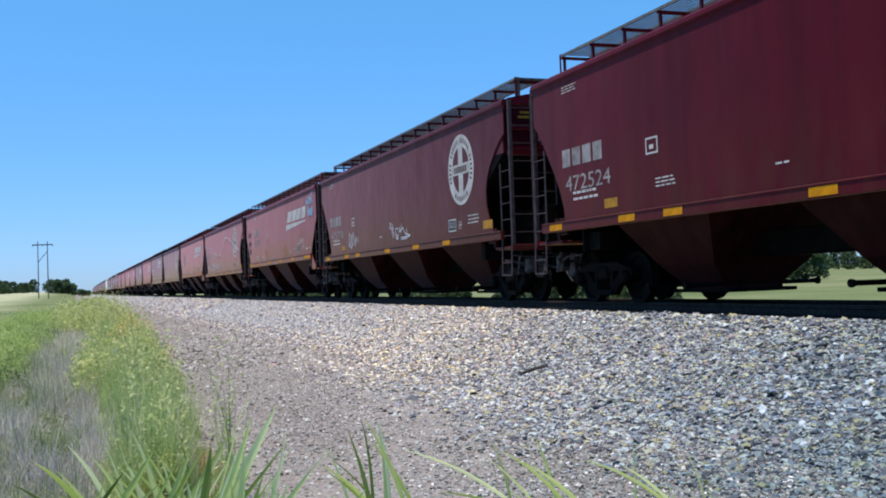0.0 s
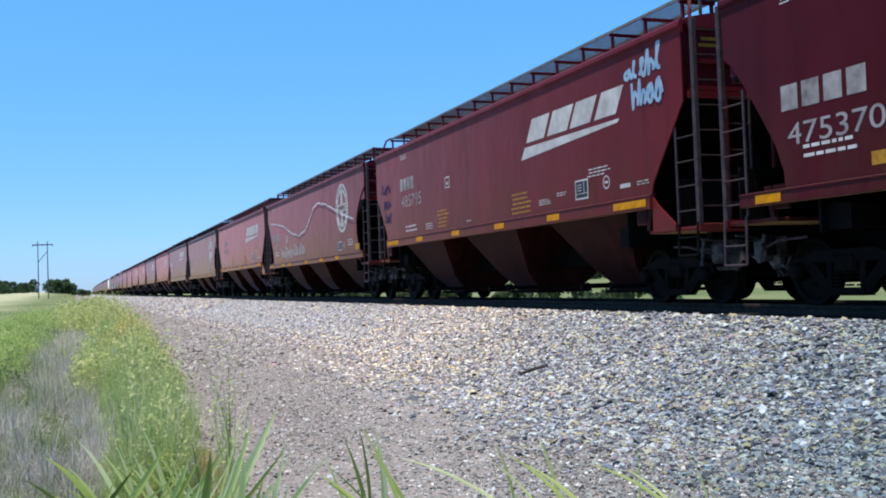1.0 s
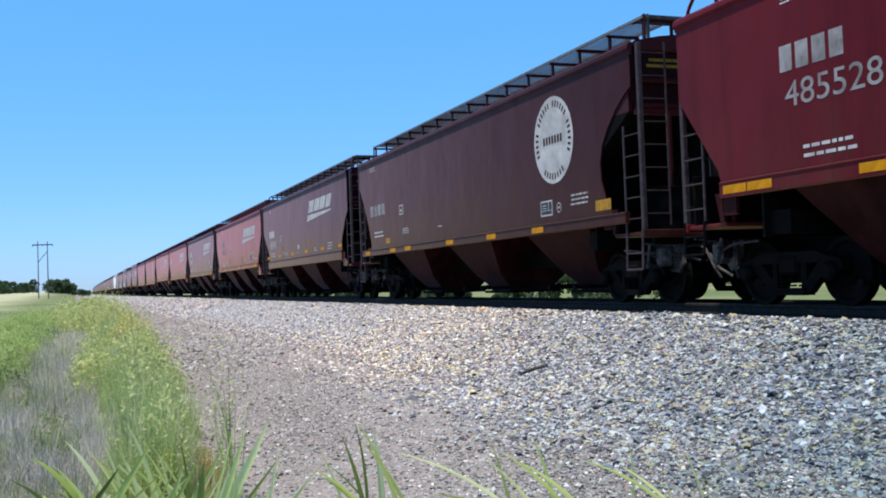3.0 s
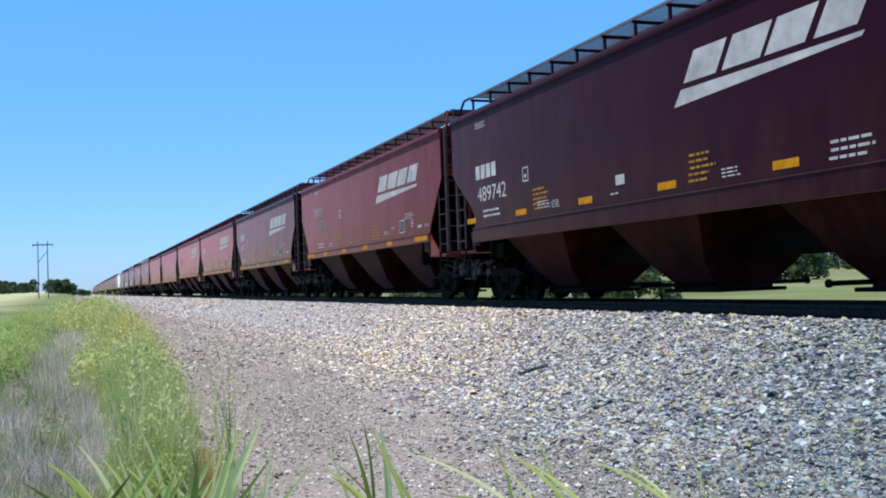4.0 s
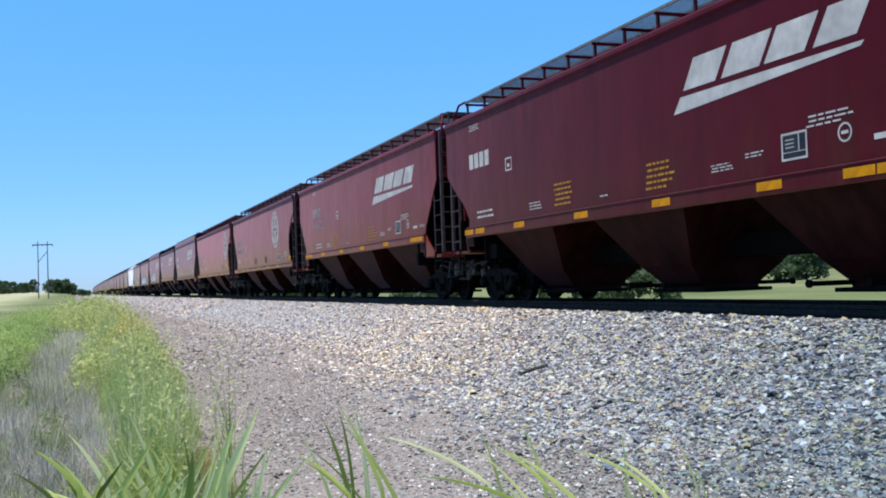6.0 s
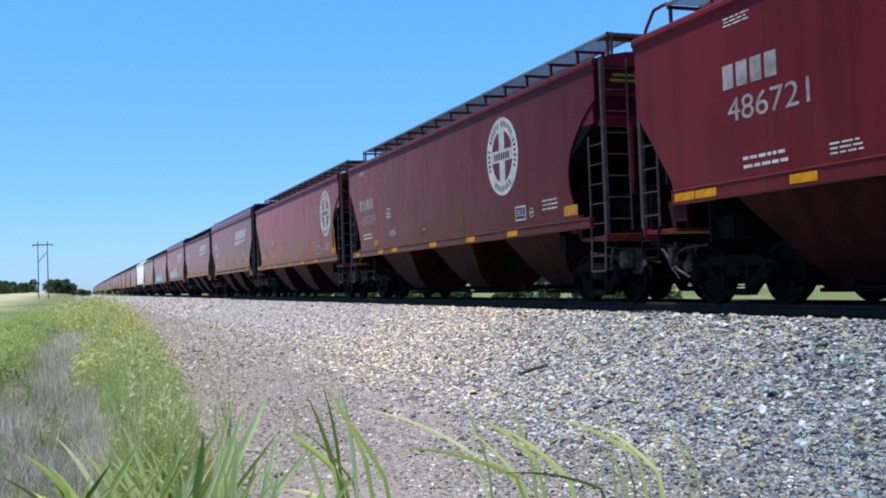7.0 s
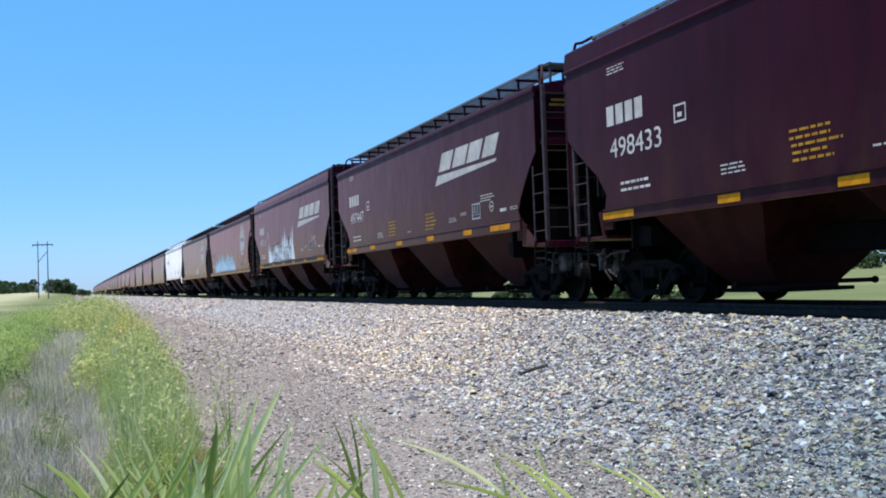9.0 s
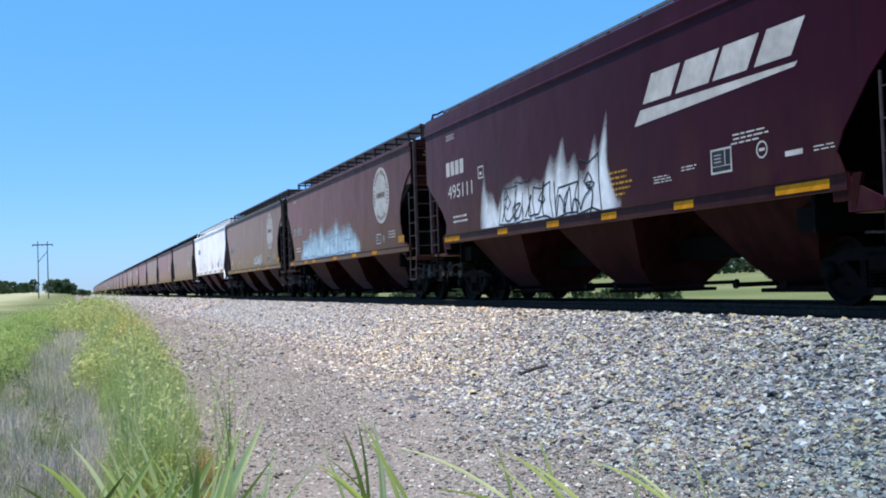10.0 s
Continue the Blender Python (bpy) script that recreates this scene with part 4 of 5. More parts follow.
while len(CONSIST) < 58:
    CONSIST.append((rng.choice(["round", "round", "old"]), rng.choice([BROWN, DUSTY, OLIVE, BROWN, DUSTY]), ""))



def number_mesh(text):
    """A painted car number as flat letters in the x-y plane."""
    cu = bpy.data.curves.new("car_number", "FONT")
    cu.body = text
    cu.size = 1.0
    ob = new("car_number", cu)
    me = bpy.data.meshes.new_from_object(ob.evaluated_get(bpy.context.evaluated_depsgraph_get()))
    bpy.data.objects.remove(ob)
    return me


NUMBERS = {}
for _, _, number in CONSIST:
    if number:
        me = number_mesh(number)
        xs = [v.co.x for v in me.vertices]
        ys = [v.co.y for v in me.vertices]
        NUMBERS[number] = (me, min(xs), max(xs), min(ys), max(ys))


def paint_number(car, number, h, a0, a1, z0, z1, white):
    me, x0, x1, y0, y1 = NUMBERS[number]
    me.name = "car_number"
    me.materials.append(white)
    for v in me.vertices:
        fx, fy = (v.co.x - x0) / (x1 - x0), (v.co.y - y0) / (y1 - y0)
        v.co = (-1.6045, h - (a0 + (a1 - a0) * fx), z0 + (z1 - z0) * fy)
    part("car_number", me, white, car, "white painted car number")


def scribble(r, a0, a1, z0, z1, letters):
    """Looping handwriting of a tag that cannot be read, as lists of points."""
    out = []
    step = (a1 - a0) / letters
    tall = z1 - z0
    knots = []
    for k in range(letters):
        a = a0 + k * step
        up = r.uniform(0.55, 1.0)
        shape = r.randrange(4)
        if shape == 0:
            bits = [(0.0, 0.1), (0.45, up), (0.3, up * 1.02), (0.25, 0.15), (0.6, 0.05)]
        elif shape == 1:
            bits = [(0.5, up * 0.7), (0.1, up * 0.6), (0.1, 0.1), (0.5, 0.08), (0.62, up * 0.6), (0.75, 0.08)]
        elif shape == 2:
            bits = [(0.15, up), (0.2, 0.0), (0.45, up * 0.55), (0.65, up * 0.4), (0.7, 0.02)]
        else:
            bits = [(0.1, 0.3), (0.6, up * 0.85), (0.2, up * 0.95), (0.5, 0.35), (0.35, -0.12), (0.1, 0.0)]
        knots += [Vector((a + (u + r.uniform(-0.08, 0.08)) * step * 1.1, z0 + tall * (v + r.uniform(-0.06, 0.06)), 0)) for u, v in bits]
        if r.random() < 0.3 or k == letters - 1:
            pts = []
            n = len(knots)
            for j in range(n - 1):
                p0, p1, p2, p3 = knots[max(j - 1, 0)], knots[j], knots[j + 1], knots[min(j + 2, n - 1)]
                for u in (0, 0.25, 0.5, 0.75):
                    v = 0.5 * (2 * p1 + (p2 - p0) * u + (2 * p0 - 5 * p1 + 4 * p2 - p3) * u * u + (3 * p1 - p0 - 3 * p2 + p3) * u ** 3)
                    pts.append((v.x, v.y))
            out.append(pts)
            knots = []
    return out


def tag_paint(name, car, h, strokes, wide, mat, label):
    bm = B()
    off = 0.006
    for s in strokes:
        ribbon(bm, h, s, wide, off)
        off += 0.0004
    part(name, bm, mat, car, label)["kind"] = "stuff"


def spray_patch(car, h, a0, a1, z0, height, seed, mat, label, flares):
    """A sprayed field with a soft upper rim; flares: (place, width, reach) of the tongues above it."""
    n = 120
    vs, fs, cover = [], [], []
    steps = ((0.0, 0.97), (0.4, 1.0), (0.62, 0.95), (0.78, 0.5), (1.0, 0.0))
    m = len(steps)
    for k in range(n + 1):
        a = a0 + (a1 - a0) * k / n
        f = k / n
        side = min(1.0, f * 14, (1 - f) * 14)
        top = height * (1.0 + 0.22 * noise.noise((a * 1.7, seed, 0))) * (0.5 + 0.5 * side)
        for c, w, reach in flares:
            top += reach * math.exp(-((a - c) / w) ** 2)
        for q, c in steps:
            vs.append((-1.6055, h - a - 0.25 * max(0, top * q - height), z0 + top * q))
            cover.append(c * (side ** 0.7) * (1.0 if q < 0.5 else 0.85 + 0.3 * noise.noise((a * 6, q * 3, seed))))
    for k in range(n):
        for j in range(m - 1):
            i = k * m + j
            fs.append((i, i + m, i + m + 1, i + 1))
    me = bulk("spray_patch", vs, fs, mat)
    at = me.attributes.new("cover", "FLOAT", "POINT")
    at.data.foreach_set("value", [min(1.0, max(0.0, c)) for c in cover])
    part("spray_patch", me, mat, car, label)


def block_outlines(r, a0, a1, z0, z1, letters):
    """Closed, lopsided block outlines with an inner stroke each."""
    out = []
    step = (a1 - a0) / letters
    for k in range(letters):
        a = a0 + k * step
        lean = r.uniform(-0.12, 0.2)
        zt = z1 + r.uniform(-0.15, 0.3)
        w = step * r.uniform(0.75, 1.0)

        def at(u, v):
            return (a + u * w + lean * v + r.uniform(-0.04, 0.04), z0 + (zt - z0) * v + r.uniform(-0.04, 0.04))

        p = at(0, 0)
        out.append([p, at(0, 0.5), at(0.05, 1), at(0.5, 0.93), at(1, 1), at(0.93, 0.55), at(1, 0), at(0.6, 0.05), p])
        out.append([at(0.45, 0.1), at(0.42, 0.45), at(0.5, 0.7)] if k % 2 else [at(0.3, 0.6), at(0.5, 0.75), at(0.68, 0.58), at(0.5, 0.42), at(0.32, 0.56)])
    return out


def graffiti(car, i, h):
    r = random.Random(40 + i)
    if i == 2:
        strokes = [[(8.58, 2.25), (8.69, 2.22), (8.56, 2.17), (8.54, 2.12), (8.62, 2.07), (8.8, 2.12)], [(8.84, 2.2), (8.73, 2.0), (8.85, 1.8)], [(8.95, 2.08), (8.8, 2.02), (9.0, 1.84)], [(9.35, 2.04), (9.15, 2.07), (9.09, 1.96), (9.18, 1.84), (9.37, 1.86)], [(9.14, 1.8), (9.36, 1.79)], [(9.14, 1.76), (9.35, 1.75)], [(9.43, 1.91), (9.5, 2.08), (9.61, 1.89)], [(9.4, 1.97), (9.7, 1.99)], [(9.7, 2.14), (9.61, 1.92)], [(9.7, 2.02), (9.83, 2.04), (9.97, 1.87)], [(9.61, 1.77), (10.13, 1.78)], [(9.61, 1.72), (10.16, 1.73)], [(10.11, 1.99), (10.2, 1.76), (10.45, 1.8), (10.04, 1.86)]]
        tag_paint("marker_tag", car, h, strokes, 0.03, CHALK, "angular white paint-marker tag with underlines")
        tag_paint("marker_tag", car, h, scribble(r, 3.8, 4.8, 1.76, 2.25, 4), 0.03, CHALK, "scrawled white paint-marker tag")
    elif i == 3:
        tag_paint("marker_tag", car, h, scribble(r, 14.9, 16.1, 3.72, 4.12, 5), 0.07, SKYBLUE, "light blue scrawled tag")
        tag_paint("marker_tag", car, h, scribble(r, 15.1, 16.1, 3.25, 3.68, 4), 0.07, SKYBLUE, "light blue scrawled tag")
        for z in (3.15, 2.7, 2.3):
            tag_paint("marker_tag", car, h, scribble(r, 0.55 + (3.15 - z) * 0.3, 1.5, z, z + 0.28, 3), 0.05, VIOLET, "faint violet scrawl")
    elif i == 4:
        line = [(0.7, 3.45), (2.2, 3.32), (3.9, 3.14), (5.5, 2.76), (7.0, 2.56), (8.1, 2.69), (8.8, 2.92), (9.3, 3.2), (9.9, 3.5), (10.7, 3.6), (11.7, 3.49), (13.1, 3.2), (14.5, 2.87), (15.9, 2.66)]
        fine = []
        for (a0, z0), (a1, z1) in zip(line, line[1:]):
            m = max(2, int(math.hypot(a1 - a0, z1 - z0) / 0.15))
            for k in range(m):
                q = r.uniform(0.35, 1.0)
                d0, d1 = r.uniform(-0.03, 0.03), r.uniform(-0.03, 0.03)
                fine.append([(a0 + (a1 - a0) * k / m, z0 + (z1 - z0) * k / m + d0), (a0 + (a1 - a0) * (k + q) / m, z0 + (z1 - z0) * (k + q) / m + d1)])
        tag_paint("sprayed_line", car, h, fine, 0.052, CHALK, "long wavering white sprayed line")
        tag_paint("marker_tag", car, h, scribble(r, 3.1, 8.1, 1.8, 2.25, 16), 0.032, CHALK, "long row of scrawled white letters")
    elif i == 12:
        for a in (7.42, 10.32):
            bm = B()
            for k in range(5):
                half_w = (0.2, 0.3, 0.33, 0.3, 0.2)[k]
                bar(bm, h, a - half_w, a + half_w, 1.7 + 0.065 * k, 1.75 + 0.065 * k)
            part("warning_print", bm, FADED, car, "faded yellow print")["kind"] = "stuff"
    elif i == 13:
        for a, z0, z1 in ((4.1, 1.68, 2.17), (7.1, 1.7, 2.2), (10.25, 1.7, 2.2), (13.15, 1.7, 2.2), (16.25, 1.63, 2.64), (1.9, 1.7, 2.1)):
            tag_paint("paint_mark", car, h, [[(a - 0.1, z1), (a, (z0 + z1) / 2), (a + 0.14, z0)]], 0.09, YELLOW, "curved yellow paint stroke")
    elif i == 16:
        spray_patch(car, h, 3.35, 9.75, 1.56, 0.92, 5, SPRAY_WHITE, "white sprayed mural with black outlines", ((3.6, 0.14, 0.65), (4.4, 0.2, -0.3), (5.2, 0.3, 0.15), (7.0, 0.2, 0.4), (7.45, 0.22, 0.75), (8.0, 0.18, 0.3), (8.75, 0.16, 0.6), (9.12, 0.13, 0.9), (9.6, 0.2, -0.35)))
        tag_paint("mural_outline", car, h, block_outlines(r, 4.45, 9.1, 1.66, 2.36, 5) + scribble(r, 4.6, 9.0, 1.7, 2.45, 7), 0.036, BLACK, "black outlines of the mural")
    elif i == 17:
        spray_patch(car, h, 2.4, 11.8, 1.42, 1.15, 9, SPRAY_BLUE, "pale blue sprayed mural", ((3.2, 0.6, -0.3), (6.0, 0.8, 0.15), (8.5, 0.6, 0.2), (11.3, 0.5, -0.3)))
        tag_paint("mural_outline", car, h, block_outlines(r, 3.0, 11.0, 1.6, 2.15, 7), 0.05, SKYBLUE, "blue outlines of the mural")
    elif i == 18:
        tag_paint("marker_tag", car, h, scribble(r, 9.5, 12.0, 1.7, 2.2, 6), 0.08, CHALK, "scrawled white tag")


PROTO = {}
CARS = []
coupler_y = 18.49 + 0.66 - 18.56
for i, (kind, paint, number) in enumerate(CONSIST):
    half, h = BODY[kind]["half"], BODY[kind]["h"]
    yc = coupler_y + half
    coupler_y += 2 * half
    key = (kind, i > 25)
    if key not in PROTO:
        car = PROTO[key] = hopper_car(*key)
    else:
        car = copy_thing(PROTO[key], pose(0, 0, 0))
        for o in list(car.children):
            if o.name.split(".")[0] in ("car_number", "marker_tag", "sprayed_line", "emblem_field", "spray_patch", "mural_outline", "paint_mark") or (o.name.startswith("warning_print") and o.active_material == FADED):
                bpy.data.objects.remove(o)
    if number:
        if kind == "round":
            rise = 0.27 if number == "480204" else 0.0
            paint_number(car, number, h, 1.35, 3.05, 2.09 + rise, 2.37 + rise, WORN_WHITE)
            for o in car.children:
                if o.name.startswith("owner_mark"):
                    o.location.z = rise
        else:
            far = 1.12 if kind == "old" else 0.0
            down = 0.23 if kind == "deep" else 0.0
            paint_number(car, number, h, 1.33 + far, 2.95 + far * 1.08, 2.5 + far * 0.08 - down, 2.83 + far * 0.08 - down, WORN_WHITE if kind == "old" else WHITE)
    graffiti(car, i + 1, h)
    shift, lift = {11: (1.25, 0.0), 12: (-0.85, 0.0), 1: (-0.3, 0.0), 15: (-0.45, 0.0)}.get(i, (0.0, 0.0))
    for o in car.children:
        if o.name.startswith("emblem"):
            o.location.y, o.location.z = shift, lift
    if paint == PALE:
        for o in list(car.children):
            if o.name.startswith("emblem"):
                bpy.data.objects.remove(o)
    if i in (5, 16, 17):
        bm = B()
        for k in range(36):
            t0, t1 = k * math.tau / 36, (k + 1) * math.tau / 36
            quad(bm, [(14.15, 3.14), (14.15 + 0.83 * math.cos(t0), 3.14 + 0.83 * math.sin(t0)), (14.15 + 0.83 * math.cos(t1), 3.14 + 0.83 * math.sin(t1))], h, 0.002)
        part("emblem_field", bm, WHITE, car, "chalky white filled disc")
    tint = (0.85 if i == 1 else 1.0) + rng.uniform(-0.08, 0.08)
    for o in car.children_recursive:
        o.color = (paint[0] * tint, paint[1] * tint, paint[2] * tint, 1)
    word = {MAROON: "maroon", RED: "faded red", PURPLE: "dark plum", BROWN: "rust-brown", OLIVE: "dark brown", DUSTY: "dusty brown", PALE: "pale grey"}[paint]
    body = {"round": "with rounded end cut-outs", "cut": "with angled end cut-outs", "deep": "with a deep side sill", "old": "with worn paint and angled ends", "tall": "with a deep eave fascia"}[kind]
    tagged(car, f"{word} covered hopper freight car {body}", "freight car", "cars of the train")
    CARS.append((car, yc))

# ---------------------------------------------------------------- distance: poles, trees, bushes
def utility_pole(x, y, height, arm):
    root = new("utility_pole")
    tagged(root, "tall two-pole wooden power line frame in the field", "utility pole")
    for dx in (-1.2, 1.2):
        bm = B()
        rings = []
        for z, r in ((-0.5, 0.16), (height * 0.5, 0.13), (height, 0.1)):
            rings.append([bm.verts.new((dx + r * math.cos(k * math.tau / 10), r * math.sin(k * math.tau / 10), z)) for k in range(10)])
        for a, b in zip(rings, rings[1:]):
            for k in range(10):
                bm.faces.new((a[k], a[(k + 1) % 10], b[(k + 1) % 10], b[k]))
        bm.faces.new(rings[-1])
        part("pole", bm, POLEM, root)
    part("crossarm", box(B(), -arm, arm, -0.1, 0.1, height - 1.1, height - 0.8, 0.02), POLEM, root)
    part("brace", tube(B(), (-1.2, 0.12, height - 5.5), (1.2, 0.12, height - 2.6), 0.09, 6), POLEM, root)
    for dx in (-arm + 0.1, 0, arm - 0.1):
        part("insulator", lathe_z(B(), [(0.05, 0), (0.11, 0.05), (0.06, 0.12), (0.11, 0.17), (0.05, 0.3)], dx, height - 1.4), GRATE, root)
    root.matrix_basis = pose(x, y, 0, 0, 0, -8)
    return root


def lathe_z(bm, prof, x, z, sides=10):
    rings = [[bm.verts.new((x + r * math.cos(k * math.tau / sides), r * math.sin(k * math.tau / sides), z + h)) for k in range(sides)] for r, h in prof]
    for a, b in zip(rings, rings[1:]):
        for k in range(sides):
            bm.faces.new((a[k], a[(k + 1) % sides], b[(k + 1) % sides], b[k]))
    bm.faces.new(rings[0][::-1])
    bm.faces.new(rings[-1])
    return bm


def crown_mesh(name, radius, height, clumps, leaves, leaf, seed):
    """Leaf clumps round a branching crown: small tilted quads with gaps between the clumps."""
    r = np.random.RandomState(seed)
    vs, fs = [], []
    for c in range(clumps):
        a = r.uniform(0, math.tau)
        q = r.uniform(0.15, 1.0) ** 0.6
        zz = r.uniform(0.0, 1.0)
        lim = radius * math.sqrt(max(0.05, 1 - (2 * zz - 0.85) ** 2 / 1.6)) * r.uniform(0.75, 1.15)
        cen = np.array([lim * q * math.cos(a), lim * q * math.sin(a), height * (0.1 + 0.9 * zz)])
        size = radius * r.uniform(0.16, 0.34)
        for _ in range(leaves):
            d = r.normal(size=3)
            d /= np.linalg.norm(d)
            p = cen + d * size * r.uniform(0.5, 1.0) * np.array([1, 1, 0.75])
            u = r.normal(size=3)
            u /= np.linalg.norm(u)
            w = np.cross(u, r.normal(size=3))
            w /= np.linalg.norm(w)
            s = leaf * r.uniform(0.6, 1.3)
            n0 = len(vs)
            vs += [tuple(p - u * s), tuple(p + w * s * 0.55), tuple(p + u * s), tuple(p - w * s * 0.55)]
            fs.append((n0, n0 + 1, n0 + 2, n0 + 3))
    return bulk(name, vs, fs, LEAF)


def trunk_mesh(height, r0, limbs, spread, seed):
    r = random.Random(seed)
    bm = B()

    def limb(a, b, ra, rb):
        q = (b - a).to_track_quat("Z", "Y").to_matrix()
        rings = [[bm.verts.new(p + q @ Vector((rr * math.cos(k * math.tau / 7), rr * math.sin(k * math.tau / 7), 0))) for k in range(7)] for p, rr in ((a, ra), (b, rb))]
        for k in range(7):
            bm.faces.new((rings[0][k], rings[0][(k + 1) % 7], rings[1][(k + 1) % 7], rings[1][k]))
        bm.faces.new(rings[1])

    fork = Vector((0, 0, height * 0.3))
    limb(Vector((0, 0, -0.3)), fork, r0, r0 * 0.75)
    for k in range(limbs):
        a = k * math.tau / limbs + r.uniform(-0.4, 0.4)
        tip = Vector((spread * 0.6 * math.cos(a), spread * 0.6 * math.sin(a), height * r.uniform(0.6, 0.85)))
        mid = fork.lerp(tip, 0.5) + Vector((0, 0, 0.1 * height))
        limb(fork, mid, r0 * 0.55, r0 * 0.35)
        limb(mid, tip, r0 * 0.35, r0 * 0.12)
    return mesh_of("trunk", bm, BARK)


CROWNS = [crown_mesh("crown", 4.2, 8.5, 90, 34, 0.42, 11), crown_mesh("crown", 5.2, 7.2, 100, 34, 0.45, 12), crown_mesh("crown", 3.6, 9.5, 80, 34, 0.4, 13)]
TRUNKS = [trunk_mesh(8.5, 0.28, 5, 4.2, 1), trunk_mesh(7.2, 0.3, 6, 5.2, 2), trunk_mesh(9.5, 0.26, 5, 3.6, 3)]


def tree(x, y, z, k, scale, turn, label):
    root = new("tree")
    part("trunk", TRUNKS[k], BARK, root)
    part("crown", CROWNS[k], LEAF, root)
    root.matrix_basis = pose(x, y, z, 0, 0, turn) @ Matrix.Diagonal((scale, scale, scale, 1))
    tagged(root, label, "tree", "trees on the horizon")
    return root


def bearing(px, d):
    """A place d metres off, along a bearing given in degrees to the right of the track's line."""
    a = radians(px)
    return d * math.sin(a), d * math.cos(a)


utility_pole(*bearing(-1.47, 290), 16.0, 2.6)
tr = random.Random(3)
for k in range(40):
    b = -9.0 + 0.2 * k + tr.uniform(-0.1, 0.1)
    if b > -1.9:
        break
    x, y = bearing(b, tr.uniform(640, 760))
    tree(x, y, field_rise(x - TRACK_X, y) - 0.3, k % 3, tr.uniform(0.65, 0.98), tr.uniform(0, 360), "dark green broadleaf tree in a far hedgerow")
for b, d, s in ((-0.95, 560, 0.95), (-0.55, 575, 1.05), (-0.2, 600, 0.9), (0.35, 760, 0.7), (0.7, 800, 0.6)):
    x, y = bearing(b, d)
    tree(x, y, field_rise(x - TRACK_X, y) - 0.3, 1, s, tr.uniform(0, 360), "round dark green tree standing in a far clump")

# far side of the track
for k in range(44):
    b = 24 + k * 0.66 + tr.uniform(-0.3, 0.3)
    d = tr.uniform(330, 430)
    x, y = bearing(b, d)
    tree(x, y, 0.0055 * max(0, x - TRACK_X - 60) - 0.2, k % 3, tr.uniform(0.7, 1.0), tr.uniform(0, 360), "dark green tree on the rise beyond the track")
for b, d, s in ((39.5, 150, 0.62), (38.4, 155, 0.5)):
    x, y = bearing(b, d)
    tree(x, y, 0.0055 * max(0, x - TRACK_X - 60) - 0.1, 1, s, tr.uniform(0, 360), "low spreading tree in the field beyond the track")

BUSH = [crown_mesh("bush_leaves", 1.3, 2.0, 40, 40, 0.13, 21), crown_mesh("bush_leaves", 1.0, 1.5, 32, 40, 0.12, 22)]


def bush(x, y, z, k, s, turn):
    root = new("bush")
    part("stems", mesh_of("stems", pipe(B(), [(0, 0, -0.2), (0.1, 0.05, 0.5), (0.3, 0.1, 1.0)], 0.03, 5), BARK), BARK, root)
    part("leaves", BUSH[k], LEAF, root)
    root.matrix_basis = pose(x, y, z, 0, 0, turn) @ Matrix.Diagonal((s, s, s, 1))
    tagged(root, "leafy green roadside bush behind the ballast bank", "bush", "bushes beyond the track")


y = 27.0
while y < 120:
    bush(TRACK_X + 5.2 + tr.uniform(0, 1.4), y, 0, tr.randrange(2), tr.uniform(0.75, 1.05), tr.uniform(0, 360))
    y += tr.uniform(1.6, 3.6)


bush(2.35, 105, -0.1, 0, 0.62, 30)
bush(1.2, 112, -0.1, 1, 0.8, 200)

# ---------------------------------------------------------------- loose rock
def rocks(name, n, region, size, mat, seed, sides=1):
    """Many angular stones in one mesh. region(r) gives n places (u, s)."""
    r = np.random.RandomState(seed)
    base = np.array([(1, 0, 0), (-1, 0, 0), (0, 1, 0), (0, -1, 0), (0, 0, 1), (0, 0, -1), (.6, .6, .5), (-.6, .6, .5), (.6, -.6, .5), (-.6, -.6, .5)], float)
    tri = [(6, 4, 0), (6, 2, 4), (6, 0, 2), (7, 4, 2), (7, 1, 4), (7, 2, 1), (8, 0, 4), (8, 4, 3), (8, 3, 0), (9, 4, 1), (9, 3, 4), (9, 1, 3)] + ([(0, 5, 2), (2, 5, 1), (1, 5, 3), (3, 5, 0)] if n == 1 else [])
    tri = np.array(tri)
    us, ss = region(r, n)
    ang = r.uniform(0, math.tau, n)
    sc = size * np.exp(r.normal(0, 0.32, n))
    ax = r.uniform(0.65, 1.35, (n, 1, 3)) * np.array([1.15, 0.95, 0.7])
    v = base[None] * r.uniform(0.75, 1.2, (n, len(base), 1)) * ax * sc[:, None, None] / 2
    tilt = r.normal(0, 0.5, (n, 2))
    c, s_ = np.cos(tilt[:, :1]), np.sin(tilt[:, :1])
    y, z = v[:, :, 1] * c - v[:, :, 2] * s_, v[:, :, 1] * s_ + v[:, :, 2] * c
    v[:, :, 1], v[:, :, 2] = y, z
    c, s_ = np.cos(ang)[:, None], np.sin(ang)[:, None]
    x, y = v[:, :, 0] * c - v[:, :, 1] * s_, v[:, :, 0] * s_ + v[:, :, 1] * c
    zz = np.array([profile_z(a) for a in us]) + sc * r.uniform(0.05, 0.3, n)
    zz = zz + np.where(us > TOE, 0.03, 0.0)
    cx = TRACK_X + 7.8e-6 * np.maximum(ss, 0) ** 2 + us
    P = np.stack([x + cx[:, None], y + ss[:, None], v[:, :, 2] + zz[:, None]], 2).reshape(-1, 3)
    F = (tri[None] + (np.arange(n) * len(base))[:, None, None]).reshape(-1, 3)
    return bulk(name, P.tolist(), F.tolist(), mat)


